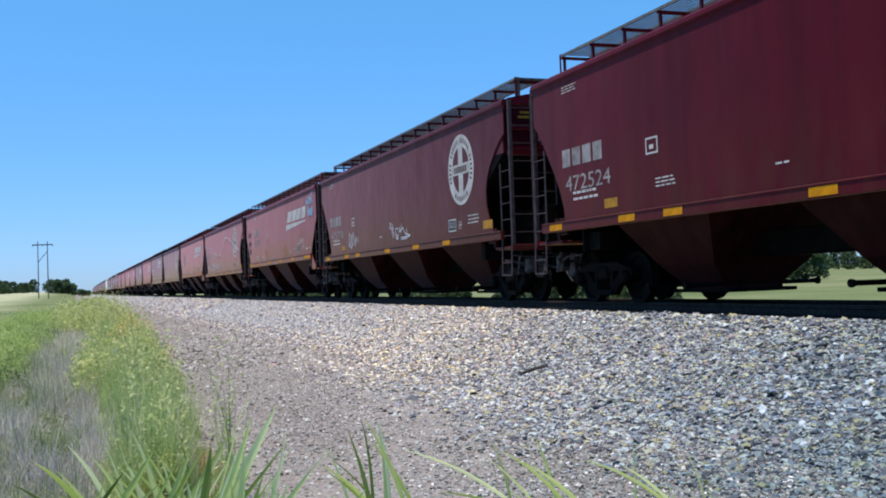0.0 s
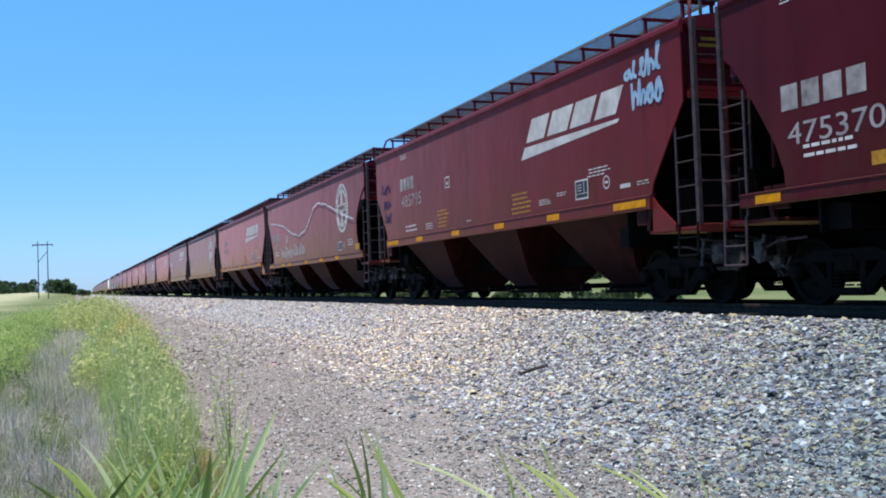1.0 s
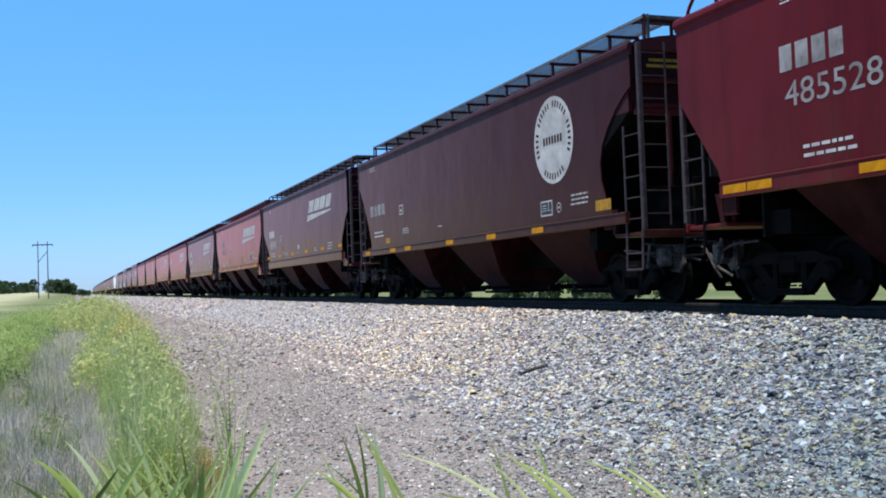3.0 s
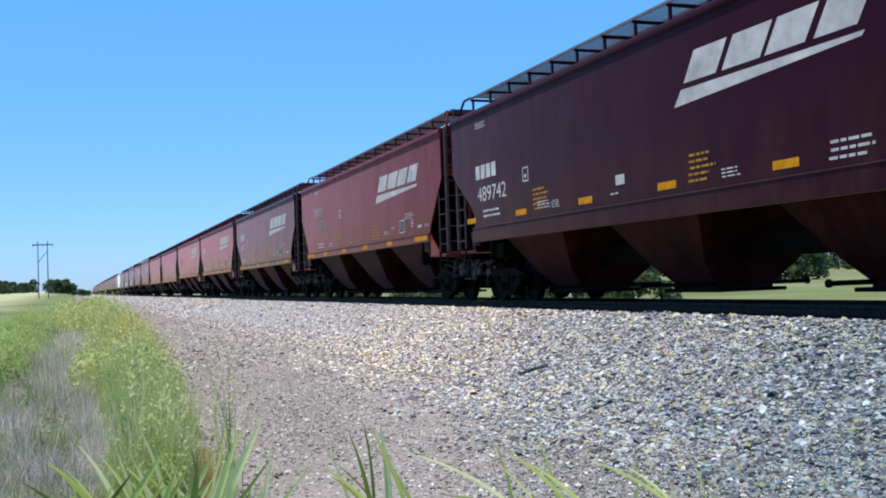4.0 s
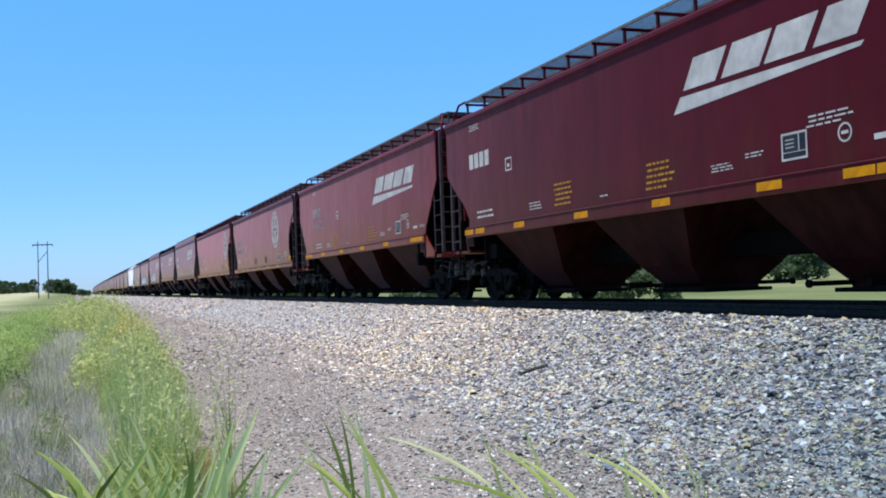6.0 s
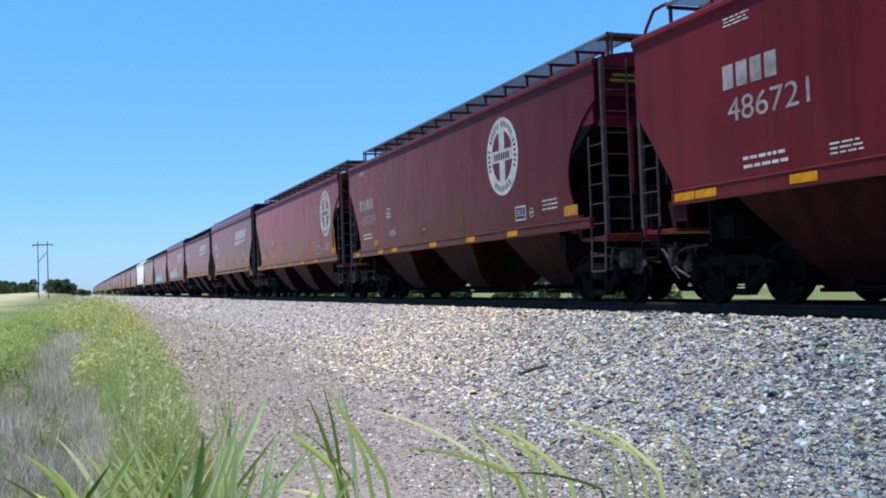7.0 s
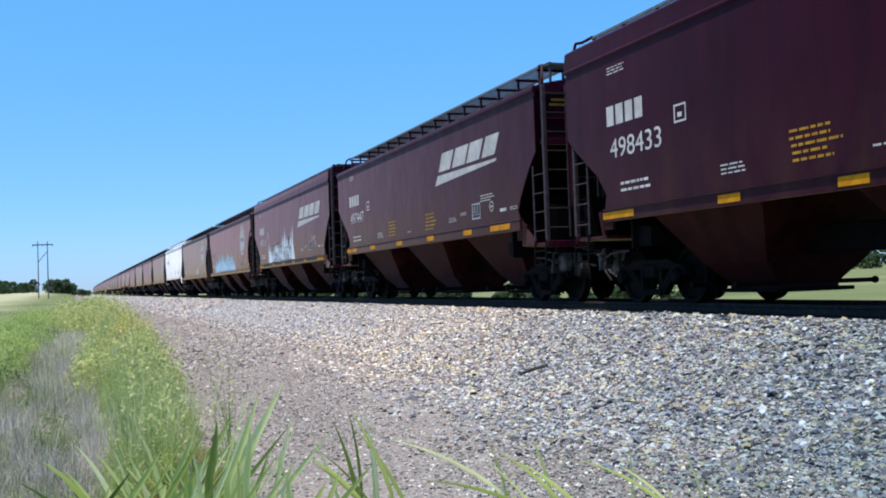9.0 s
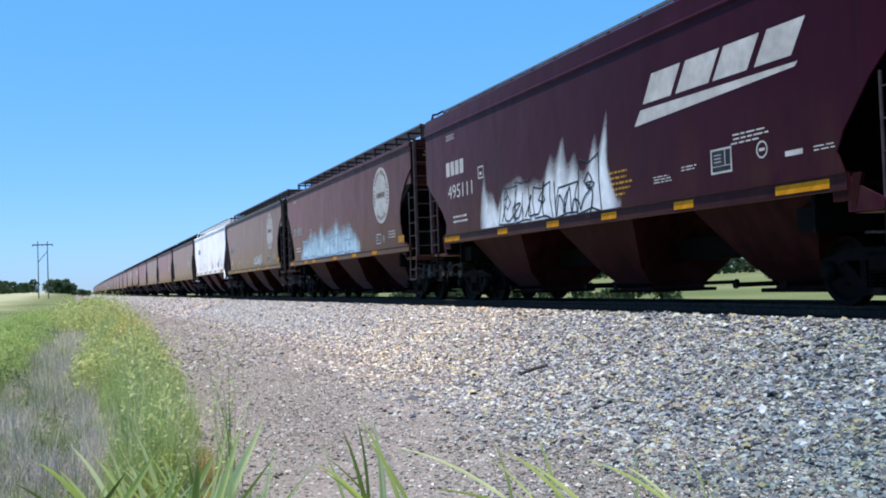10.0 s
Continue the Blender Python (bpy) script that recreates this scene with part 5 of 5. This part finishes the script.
def slope_region(s0, s1, u0=TOE - 0.1, u1=CREST + 0.14):
    def f(r, n):
        a, b = 1 / (s0 + 3.2), 1 / (s1 + 3.2)
        return r.uniform(u0, u1, n), 1 / r.uniform(b, a, n) - 3.2
    return f


def spread_region(s0, s1, u0, u1, power=1.0):
    def f(r, n):
        a, b = 1 / (s0 + 3.2), 1 / (s1 + 3.2)
        return u0 + (u1 - u0) * r.uniform(0, 1, n) ** power, 1 / r.uniform(b, a, n) - 3.2
    return f


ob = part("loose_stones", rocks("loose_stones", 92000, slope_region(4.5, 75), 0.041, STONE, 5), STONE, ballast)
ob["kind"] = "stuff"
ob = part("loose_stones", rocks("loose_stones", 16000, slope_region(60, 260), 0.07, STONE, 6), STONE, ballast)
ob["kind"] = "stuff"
def single_stones():
    """The stones nearest the eye, each a part of the bank."""
    shapes = []
    for k in range(12):
        me = rocks("stone", 1, lambda r, n: (np.array([-60.0]), np.array([-60.0])), 0.065, STONE_ONE, 200 + k)
        c = sum((v.co for v in me.vertices), Vector()) / len(me.vertices)
        for v in me.vertices:
            v.co -= c
        shapes.append(me)
    r = random.Random(77)
    for k in range(300):
        s = 5.2 + 4.5 * r.random() ** 1.2
        u = r.uniform(TOE + 0.05, CREST)
        ob = part("stone", shapes[k % 12], STONE_ONE, ballast)
        ob.matrix_basis = pose(TRACK_X + u, s, profile_z(u) + 0.055, r.uniform(-30, 30), r.uniform(-30, 30), r.uniform(0, 360)) @ Matrix.Diagonal((*[r.uniform(0.8, 1.25)] * 3, 1))


single_stones()
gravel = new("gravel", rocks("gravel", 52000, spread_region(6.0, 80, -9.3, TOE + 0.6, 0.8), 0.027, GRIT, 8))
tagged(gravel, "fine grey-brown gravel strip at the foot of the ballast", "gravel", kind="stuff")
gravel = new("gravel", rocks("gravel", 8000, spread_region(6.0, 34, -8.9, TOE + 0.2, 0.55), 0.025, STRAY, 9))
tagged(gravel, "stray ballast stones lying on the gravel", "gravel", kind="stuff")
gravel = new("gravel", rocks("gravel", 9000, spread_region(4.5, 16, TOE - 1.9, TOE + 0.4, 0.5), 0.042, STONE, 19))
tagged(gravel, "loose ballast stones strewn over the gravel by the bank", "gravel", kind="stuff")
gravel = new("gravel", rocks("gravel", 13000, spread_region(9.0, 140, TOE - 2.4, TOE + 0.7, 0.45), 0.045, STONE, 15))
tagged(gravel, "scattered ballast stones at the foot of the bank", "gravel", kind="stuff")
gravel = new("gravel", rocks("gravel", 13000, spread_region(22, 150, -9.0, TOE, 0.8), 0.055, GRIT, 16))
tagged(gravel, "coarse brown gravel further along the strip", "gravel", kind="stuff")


stick = new("stick", mesh_of("stick", pipe(B(), [(6.35, 14.21, 0.266), (6.5, 14.08, 0.33), (6.65, 13.92, 0.387)], 0.03, 6), BARK))
tagged(stick, "short dark weathered stick lying on the ballast", "stick")

# ---------------------------------------------------------------- grass and weeds
def blades(name, n, place, height, width, mat, seed, lean=0.35, seg=3):
    r = np.random.RandomState(seed)
    xs, ys, hs = place(r, n)
    hh = height * hs * r.uniform(0.55, 1.15, n)
    a = r.uniform(0, math.tau, n)
    ln = np.abs(r.normal(0, lean, n)) + 0.05
    t = np.linspace(0, 1, seg + 1)
    bend = (t ** 1.8)[None] * (ln * hh)[:, None]
    z = hh[:, None] * (t[None] - 0.25 * ln[:, None] * t[None] ** 2)
    cx = xs[:, None] + np.cos(a)[:, None] * bend
    cy = ys[:, None] + np.sin(a)[:, None] * bend
    w = width * r.uniform(0.6, 1.3, n)[:, None] * (1 - t[None] ** 1.6 * 0.97) / 2
    b = a + math.pi / 2 + r.normal(0, 0.5, n)
    dx, dy = np.cos(b)[:, None] * w, np.sin(b)[:, None] * w
    P = np.stack([np.stack([cx - dx, cy - dy, z], 2), np.stack([cx + dx, cy + dy, z], 2)], 2).reshape(-1, 3)
    k = (seg + 1) * 2
    base = np.array([(2 * j, 2 * j + 1, 2 * j + 3, 2 * j + 2) for j in range(seg)])
    F = (base[None] + (np.arange(n) * k)[:, None, None]).reshape(-1, 4)
    return bulk(name, P.tolist(), F.tolist(), mat, True)


def strip(x0, x1, s0, s1, ragged=0.25, hump=0.0, shear=0.0, start=0.0):
    """Places in a band along the track: x0 to x1, moving over by shear as it runs on."""
    def f(r, n):
        a, b = 1 / (s0 + 4), 1 / (s1 + 4)
        s = 1 / r.uniform(b, a, n) - 4
        q = r.uniform(0, 1, n)
        wob = np.array([noise.noise((k * 0.35, x0, 1.7)) for k in s]) * ragged * 2
        x = x0 + (x1 - x0) * q + wob + shear * s
        h = 0.7 + 1.5 * np.array([noise.noise((u * 2.1, k * 1.0, 4.0)) for u, k in zip(x, s)])
        edge = np.clip(np.minimum(q, 1 - q) * 6, 0.25, 1)
        return x, s, np.clip(h * edge * (1 + hump * np.clip((s - 12) / 40, 0, 1)), 0.06, 2.3)
    return f


def sprigs(name, n, place, height, size, mat, seed):
    """Small leaves and flower heads held up in clumps above the ground."""
    r = np.random.RandomState(seed)
    xs, ys, hs = place(r, n)
    z = height * hs * r.uniform(0.25, 1.1, n)
    u = r.normal(size=(n, 3)) * np.array([1, 1, 0.9])
    u /= np.linalg.norm(u, axis=1)[:, None]
    w = np.cross(u, r.normal(size=(n, 3)) * 0.9 + np.array([0, 0, 1]))
    w /= np.linalg.norm(w, axis=1)[:, None]
    s = (size * r.uniform(0.5, 1.4, n))[:, None]
    c = np.stack([xs + r.normal(0, 0.03, n), ys + r.normal(0, 0.03, n), z], 1)
    P = np.stack([c - u * s, c + w * s * 0.4, c + u * s, c - w * s * 0.4], 1).reshape(-1, 3)
    F = np.arange(n * 4).reshape(-1, 4)
    return bulk(name, P.tolist(), F.tolist(), mat)


def grass(name, label, me):
    return tagged(new(name, me), label, "grass", kind="stuff")


def tufts(x0, x1, s0, s1, count, radius, shear=0.0, hump=0.0, seed=1):
    """Places gathered in separate tufts of unequal height."""
    def f(r, n):
        q = np.random.RandomState(seed)
        a, b = 1 / (s0 + 4), 1 / (s1 + 4)
        cs = 1 / q.uniform(b, a, count) - 4
        cx = x0 + (x1 - x0) * q.beta(1.5, 1.8, count) + shear * cs
        ch = q.uniform(0.3, 1.5, count) * (1 + hump * np.clip((cs - 12) / 40, 0, 1))
        k = r.randint(0, count, n)
        rad = radius * (0.6 + ch[k])
        return cx[k] + r.normal(0, 1, n) * rad, cs[k] + r.normal(0, 1.4, n) * rad, ch[k]
    return f


def mounds(x0, x1, s0, s1, count, radius, low, high, shear=0.0, seed=1, depth=0.35):
    """Places on and under the domed tops of rounded weed clumps: x, s and full height."""
    def f(r, n):
        q = np.random.RandomState(seed)
        a, b = 1 / (s0 + 4), 1 / (s1 + 4)
        cs = 1 / q.uniform(b, a, count) - 4
        cx = x0 + (x1 - x0) * q.uniform(0, 1, count) + shear * cs
        cr = radius * q.uniform(0.55, 1.3, count)
        ch = q.uniform(low, high, count) * (0.6 + 0.4 * cr / radius)
        k = r.choice(count, n, p=cr ** 2 / np.sum(cr ** 2))
        d = np.sqrt(r.uniform(0, 1, n))
        t = r.uniform(0, math.tau, n)
        dome = np.sqrt(np.clip(1 - 0.92 * d ** 2, 0, 1)) * (0.85 + 0.3 * r.uniform(0, 1, n) ** 3)
        return cx[k] + cr[k] * d * np.cos(t), cs[k] + cr[k] * d * np.sin(t), np.maximum(ch[k] * dome * (1 - depth * r.uniform(0, 1, n) ** 2), 0.05)
    return f


SH = 0.022
near_clumps = mounds(0.0, 0.98, 7.5, 19, 46, 0.2, 0.12, 0.9, SH, 3)
gold_clumps = mounds(-0.2, 1.1, 17, 60, 70, 0.38, 0.3, 1.15, SH, 4)
far_clumps = mounds(-1.2, 1.0, 45, 170, 60, 1.0, 0.9, 1.75, SH * 0.7, 6)
meadow = mounds(-4.6, -1.6, 16, 110, 110, 0.6, 0.5, 1.25, 0.018, 9)
grass("weeds", "fluffy light green weed clumps along the gravel's edge", blades("weeds", 26000, near_clumps, 1.0, 0.0055, GRASS_GREEN, 31, 0.3))
grass("weeds", "small pale leaves of the green weed clumps", sprigs("weeds", 13000, near_clumps, 1.0, 0.015, WEED_TOP, 35))
grass("weeds", "broad pale leaves on top of the weed clumps", sprigs("weeds", 1100, mounds(0.0, 0.98, 7.5, 19, 46, 0.2, 0.12, 0.9, SH, 3, 0.08), 1.05, 0.024, WEED_TOP, 61))
grass("weeds", "bushy yellow-green weed clumps further along the track", blades("weeds", 16000, gold_clumps, 0.95, 0.011, GRASS_GREEN, 32, 0.35))
grass("weeds", "feathery yellow leaves of the bushy weeds", sprigs("weeds", 34000, gold_clumps, 1.0, 0.032, GRASS_GOLD, 36))
grass("weeds", "pale yellow flower tops of the bushy weeds", sprigs("weeds", 5000, mounds(-0.2, 1.1, 17, 60, 70, 0.38, 0.3, 1.15, SH, 4, 0.06), 1.08, 0.055, GRASS_GOLD, 62))
grass("weeds", "rusty orange flower heads on the bushy weeds", sprigs("weeds", 11000, mounds(0.4, 1.3, 24, 80, 40, 0.4, 0.55, 1.12, SH, 14, 0.1), 1.06, 0.034, ORANGE_WEED, 46))
grass("weeds", "tall mixed weeds far along the track", sprigs("weeds", 46000, far_clumps, 1.0, 0.06, GRASS_GOLD, 47))
tall = tufts(0.15, 1.0, 8, 40, 70, 0.035, SH, 0.2, 8)
grass("weeds", "taller single weeds with pale leaves", blades("weeds", 2600, tall, 0.85, 0.010, GRASS_GREEN, 43, 0.25))
grass("weeds", "pale leaf tufts of the taller weeds", sprigs("weeds", 5200, tall, 0.86, 0.024, WEED_TOP, 44))
grass("weeds", "brown dying weeds at the clumps' feet", blades("weeds", 3500, mounds(0.2, 0.95, 7.5, 14, 12, 0.15, 0.3, 0.55, SH, 18), 0.9, 0.008, ORANGE_WEED, 48, 0.4))
grass("weeds", "dark green low weeds among the dead grass", sprigs("weeds", 14000, mounds(-2.6, -0.3, 6.5, 20, 60, 0.24, 0.1, 0.34, 0.0, 71), 1.0, 0.026, LOW_WEED, 72))
grass("weeds", "thin green blades among the dead grass", blades("weeds", 11000, tufts(-2.4, 0.3, 6.5, 30, 200, 0.1, 0, 0, 5), 0.42, 0.007, LOW_WEED, 41, 0.6))
# dark-coloured weeds added to draw the shadow band beside the meadow
grass("weeds", "shaded rank weeds at the meadow's edge", sprigs("weeds", 16000, mounds(-2.1, -1.3, 14, 60, 60, 0.3, 0.2, 0.62, 0.012, 73), 1.0, 0.04, LOW_WEED, 74))
grass("dead_grass", "tangled grey dead grass beside the weeds", blades("dead_grass", 36000, strip(-2.2, 0.6, 7, 75, 0.12, 0, 0.0), 0.42, 0.0065, GRASS_DEAD, 33, 0.9))
grass("dead_grass", "dry stalks standing among the weeds", blades("dead_grass", 7000, strip(-1.4, 1.2, 7, 40, 0.25, 0, 0.01), 0.6, 0.005, GRASS_DEAD, 39, 0.35))
grass("meadow_grass", "tall light green meadow grass at the field's edge", blades("meadow_grass", 30000, meadow, 0.95, 0.012, GRASS_GREEN, 34, 0.4))
grass("meadow_grass", "soft green seed heads of the meadow grass", sprigs("meadow_grass", 60000, meadow, 1.0, 0.034, MEADOW, 37))
grass("field_grass", "pale dry grass of the open field", blades("field_grass", 14000, strip(-45, -5, 25, 260, 1.0, 0.0), 0.4, 0.04, GRASS_DEAD, 38))


def long_blade(bm, tip, low, wide):
    """One long arching blade from the ground through two points of its upper half."""
    tip, low = Vector(tip), Vector(low)
    base = low + (low - tip) * 1.1
    base.z = 0.0
    arch = low.lerp(tip, 0.5) + Vector((0, 0, 0.07 * (tip - low).length)) - (tip - low).cross(Vector((0, 1, 0))) * 0.05
    n = 16
    spine = []
    for k in range(n + 1):
        t = k / n
        if t < 0.5:
            p = base.lerp(low, t / 0.5)
        else:
            q = (t - 0.5) / 0.5
            p = low * (1 - q) ** 2 + arch * 2 * q * (1 - q) + tip * q * q
        spine.append(p)
    prev = None
    for k, p in enumerate(spine):
        t = k / n
        w = 0.85 * wide * (0.55 + 0.45 * min(1, t * 2.2)) * (1 - max(0, (t - 0.55) / 0.45) ** 1.7) / 2 + 0.0006
        d = (spine[min(k + 1, n)] - spine[max(k - 1, 0)]).normalized()
        side = d.cross(Vector((0.3, -1, 0.1))).normalized() * w
        fold = Vector((0.05, -0.3, 0)) * w
        row = [bm.verts.new(p - side), bm.verts.new(p + fold), bm.verts.new(p + side)]
        if prev:
            for j in range(2):
                bm.faces.new((prev[j], prev[j + 1], row[j + 1], row[j]))
        prev = row
    return bm


CLUMPS = []


def grass_clump(label, root, extra, rows):
    ob = new("grass_clump")
    tagged(ob, label, "grass", "long grass by the camera")
    for row in rows:
        tip, low = Vector(row[:3]), Vector(row[3:6])
        bm = long_blade(B(), tip - Vector(root), low - Vector(root), row[6])
        part("blade", bm, GRASS_BLADE, ob, smooth=True)
    r = random.Random(len(CLUMPS) + 70)
    for _ in range(extra):
        row = r.choice(rows)
        shift = Vector((r.uniform(-0.11, 0.11), r.uniform(-0.1, 0.15), 0)) - Vector(root)
        tip = Vector(row[:3]) + shift + Vector((r.uniform(-0.05, 0.05), 0, r.uniform(-0.14, -0.02)))
        low = Vector(row[3:6]) + shift + Vector((0, 0, -0.06))
        part("blade", long_blade(B(), tip, low, r.uniform(0.006, 0.016)), GRASS_BLADE, ob, smooth=True)
    ob.matrix_basis = pose(*root)
    CLUMPS.append((ob, root))


grass_clump("broad bright green blades of tall grass", (0.3, 2.35, 0), 42, [
    (0.425, 2.303, 1.437, 0.315, 2.35, 1.219, 0.03), (0.363, 2.273, 1.416, 0.30, 2.302, 1.23, 0.02), (0.336, 2.444, 1.357, 0.239, 2.485, 1.2, 0.016),
    (0.27, 2.255, 1.363, 0.253, 2.265, 1.241, 0.022), (0.258, 2.581, 1.305, 0.21, 2.602, 1.182, 0.02), (0.321, 2.13, 1.364, 0.313, 2.137, 1.26, 0.018), (0.431, 1.984, 1.34, 0.376, 2.007, 1.267, 0.012)])
grass_clump("thin loose grass blades", (0.05, 2.7, 0), 34, [
    (-0.096, 2.603, 1.307, 0.002, 2.57, 1.21, 0.015), (0.174, 2.611, 1.308, 0.099, 2.642, 1.186, 0.02), (0.133, 2.838, 1.338, 0.198, 2.821, 1.141, 0.014), (-0.022, 2.788, 1.314, 0.069, 2.76, 1.167, 0.014)])
grass_clump("slender arching green grass blades", (0.7, 2.25, 0), 8, [
    (0.61, 2.237, 1.396, 0.689, 2.214, 1.205, 0.012), (0.651, 2.275, 1.389, 0.674, 2.274, 1.195, 0.010), (0.656, 2.434, 1.366, 0.678, 2.433, 1.164, 0.010),
    (0.692, 2.21, 1.323, 0.917, 2.132, 1.196, 0.009), (0.495, 2.175, 1.312, 0.596, 2.141, 1.217, 0.009)])
grass_clump("sparse arching green grass blades over the gravel", (1.1, 2.2, 0), 9, [
    (0.901, 2.134, 1.312, 1.03, 2.091, 1.192, 0.010), (1.052, 2.292, 1.317, 1.10, 2.28, 1.149, 0.013), (1.028, 1.982, 1.304, 1.191, 1.926, 1.207, 0.009),
    (1.328, 2.3, 1.278, 1.334, 2.303, 1.12, 0.008), (1.57, 2.427, 1.21, 1.618, 2.414, 1.068, 0.008), (0.992, 2.421, 1.291, 1.036, 2.41, 1.131, 0.009)])

# ---------------------------------------------------------------- motion
RUN = [(0.0, 0.0), (0.5, 12.64), (1.0, 24.9), (1.5, 39.34), (2.0, 51.81), (2.5, 64.12), (4.0, 103.78), (4.5, 115.89), (5.0, 130.44), (5.5, 143.16),
       (7.0, 182.44), (7.5, 194.87), (8.0, 207.45), (8.5, 221.93), (9.0, 234.7), (9.5, 247.33), (10.0, 261.67)]


# sway in degrees and lift in metres of each grass clump in the gusts
WIND = [
    [(0.0, 0.0, 0.0), (0.5, 0.4, -0.005), (1.0, 0.0, -0.012), (1.6, 0.6, -0.02), (2.5, -0.3, -0.04), (3.3, -0.8, -0.03), (4.5, -1.3, -0.025), (5.5, -1.3, -0.02), (6.2, -1.6, 0.0), (7.0, -0.6, 0.03), (7.5, -1.0, 0.045), (8.2, 0.2, 0.04), (9.0, 0.6, 0.05), (9.5, -0.4, 0.0), (10.0, -1.1, -0.03)],
    [(0.0, 0.0, 0.0), (1.2, 1.2, 0.01), (2.5, -0.8, 0.02), (4.0, 1.0, 0.0), (5.5, 0.6, 0.03), (7.5, -1.5, 0.02), (8.7, 0.8, 0.0), (10.0, 0.3, 0.0)],
    [(0.0, 0.0, 0.0), (1.0, -0.3, -0.018), (1.8, 0.2, -0.01), (2.5, -0.8, -0.006), (4.5, 0.3, -0.006), (5.5, -1.2, 0.006), (6.2, -2.6, 0.05), (6.8, -3.4, 0.09), (7.5, -4.4, 0.11), (8.0, -4.0, 0.10), (8.5, -4.5, 0.10), (9.0, -1.3, 0.025), (9.5, -0.2, 0.0), (10.0, -0.5, 0.006)],
    [(0.0, 0.0, 0.0), (1.0, 0.5, -0.01), (2.5, -0.4, 0.0), (4.5, 0.3, 0.0), (5.5, -0.5, 0.0), (6.2, -1.5, 0.04), (6.8, -2.5, 0.08), (7.5, -3.0, 0.12), (8.0, -1.5, 0.09), (8.5, 0.5, 0.05), (9.0, -0.4, 0.0), (10.0, 0.2, 0.0)],
]


def motions():
    for car, y0 in CARS:
        rows = []
        for t, d in RUN:
            y = y0 - d
            rows.append((t, pose(track_x(y), y, RAIL_Z, 0, 0, track_turn(y))))
        walk(car, rows)
    for k, (clump, root) in enumerate(CLUMPS):
        rows = []
        for t, sway, lift in WIND[(0, 1, 2, 3)[k]]:
            rows.append((t, pose(root[0], root[1], root[2] + lift, sway * 0.25, sway, 0)))
        walk(clump, rows)


motions()
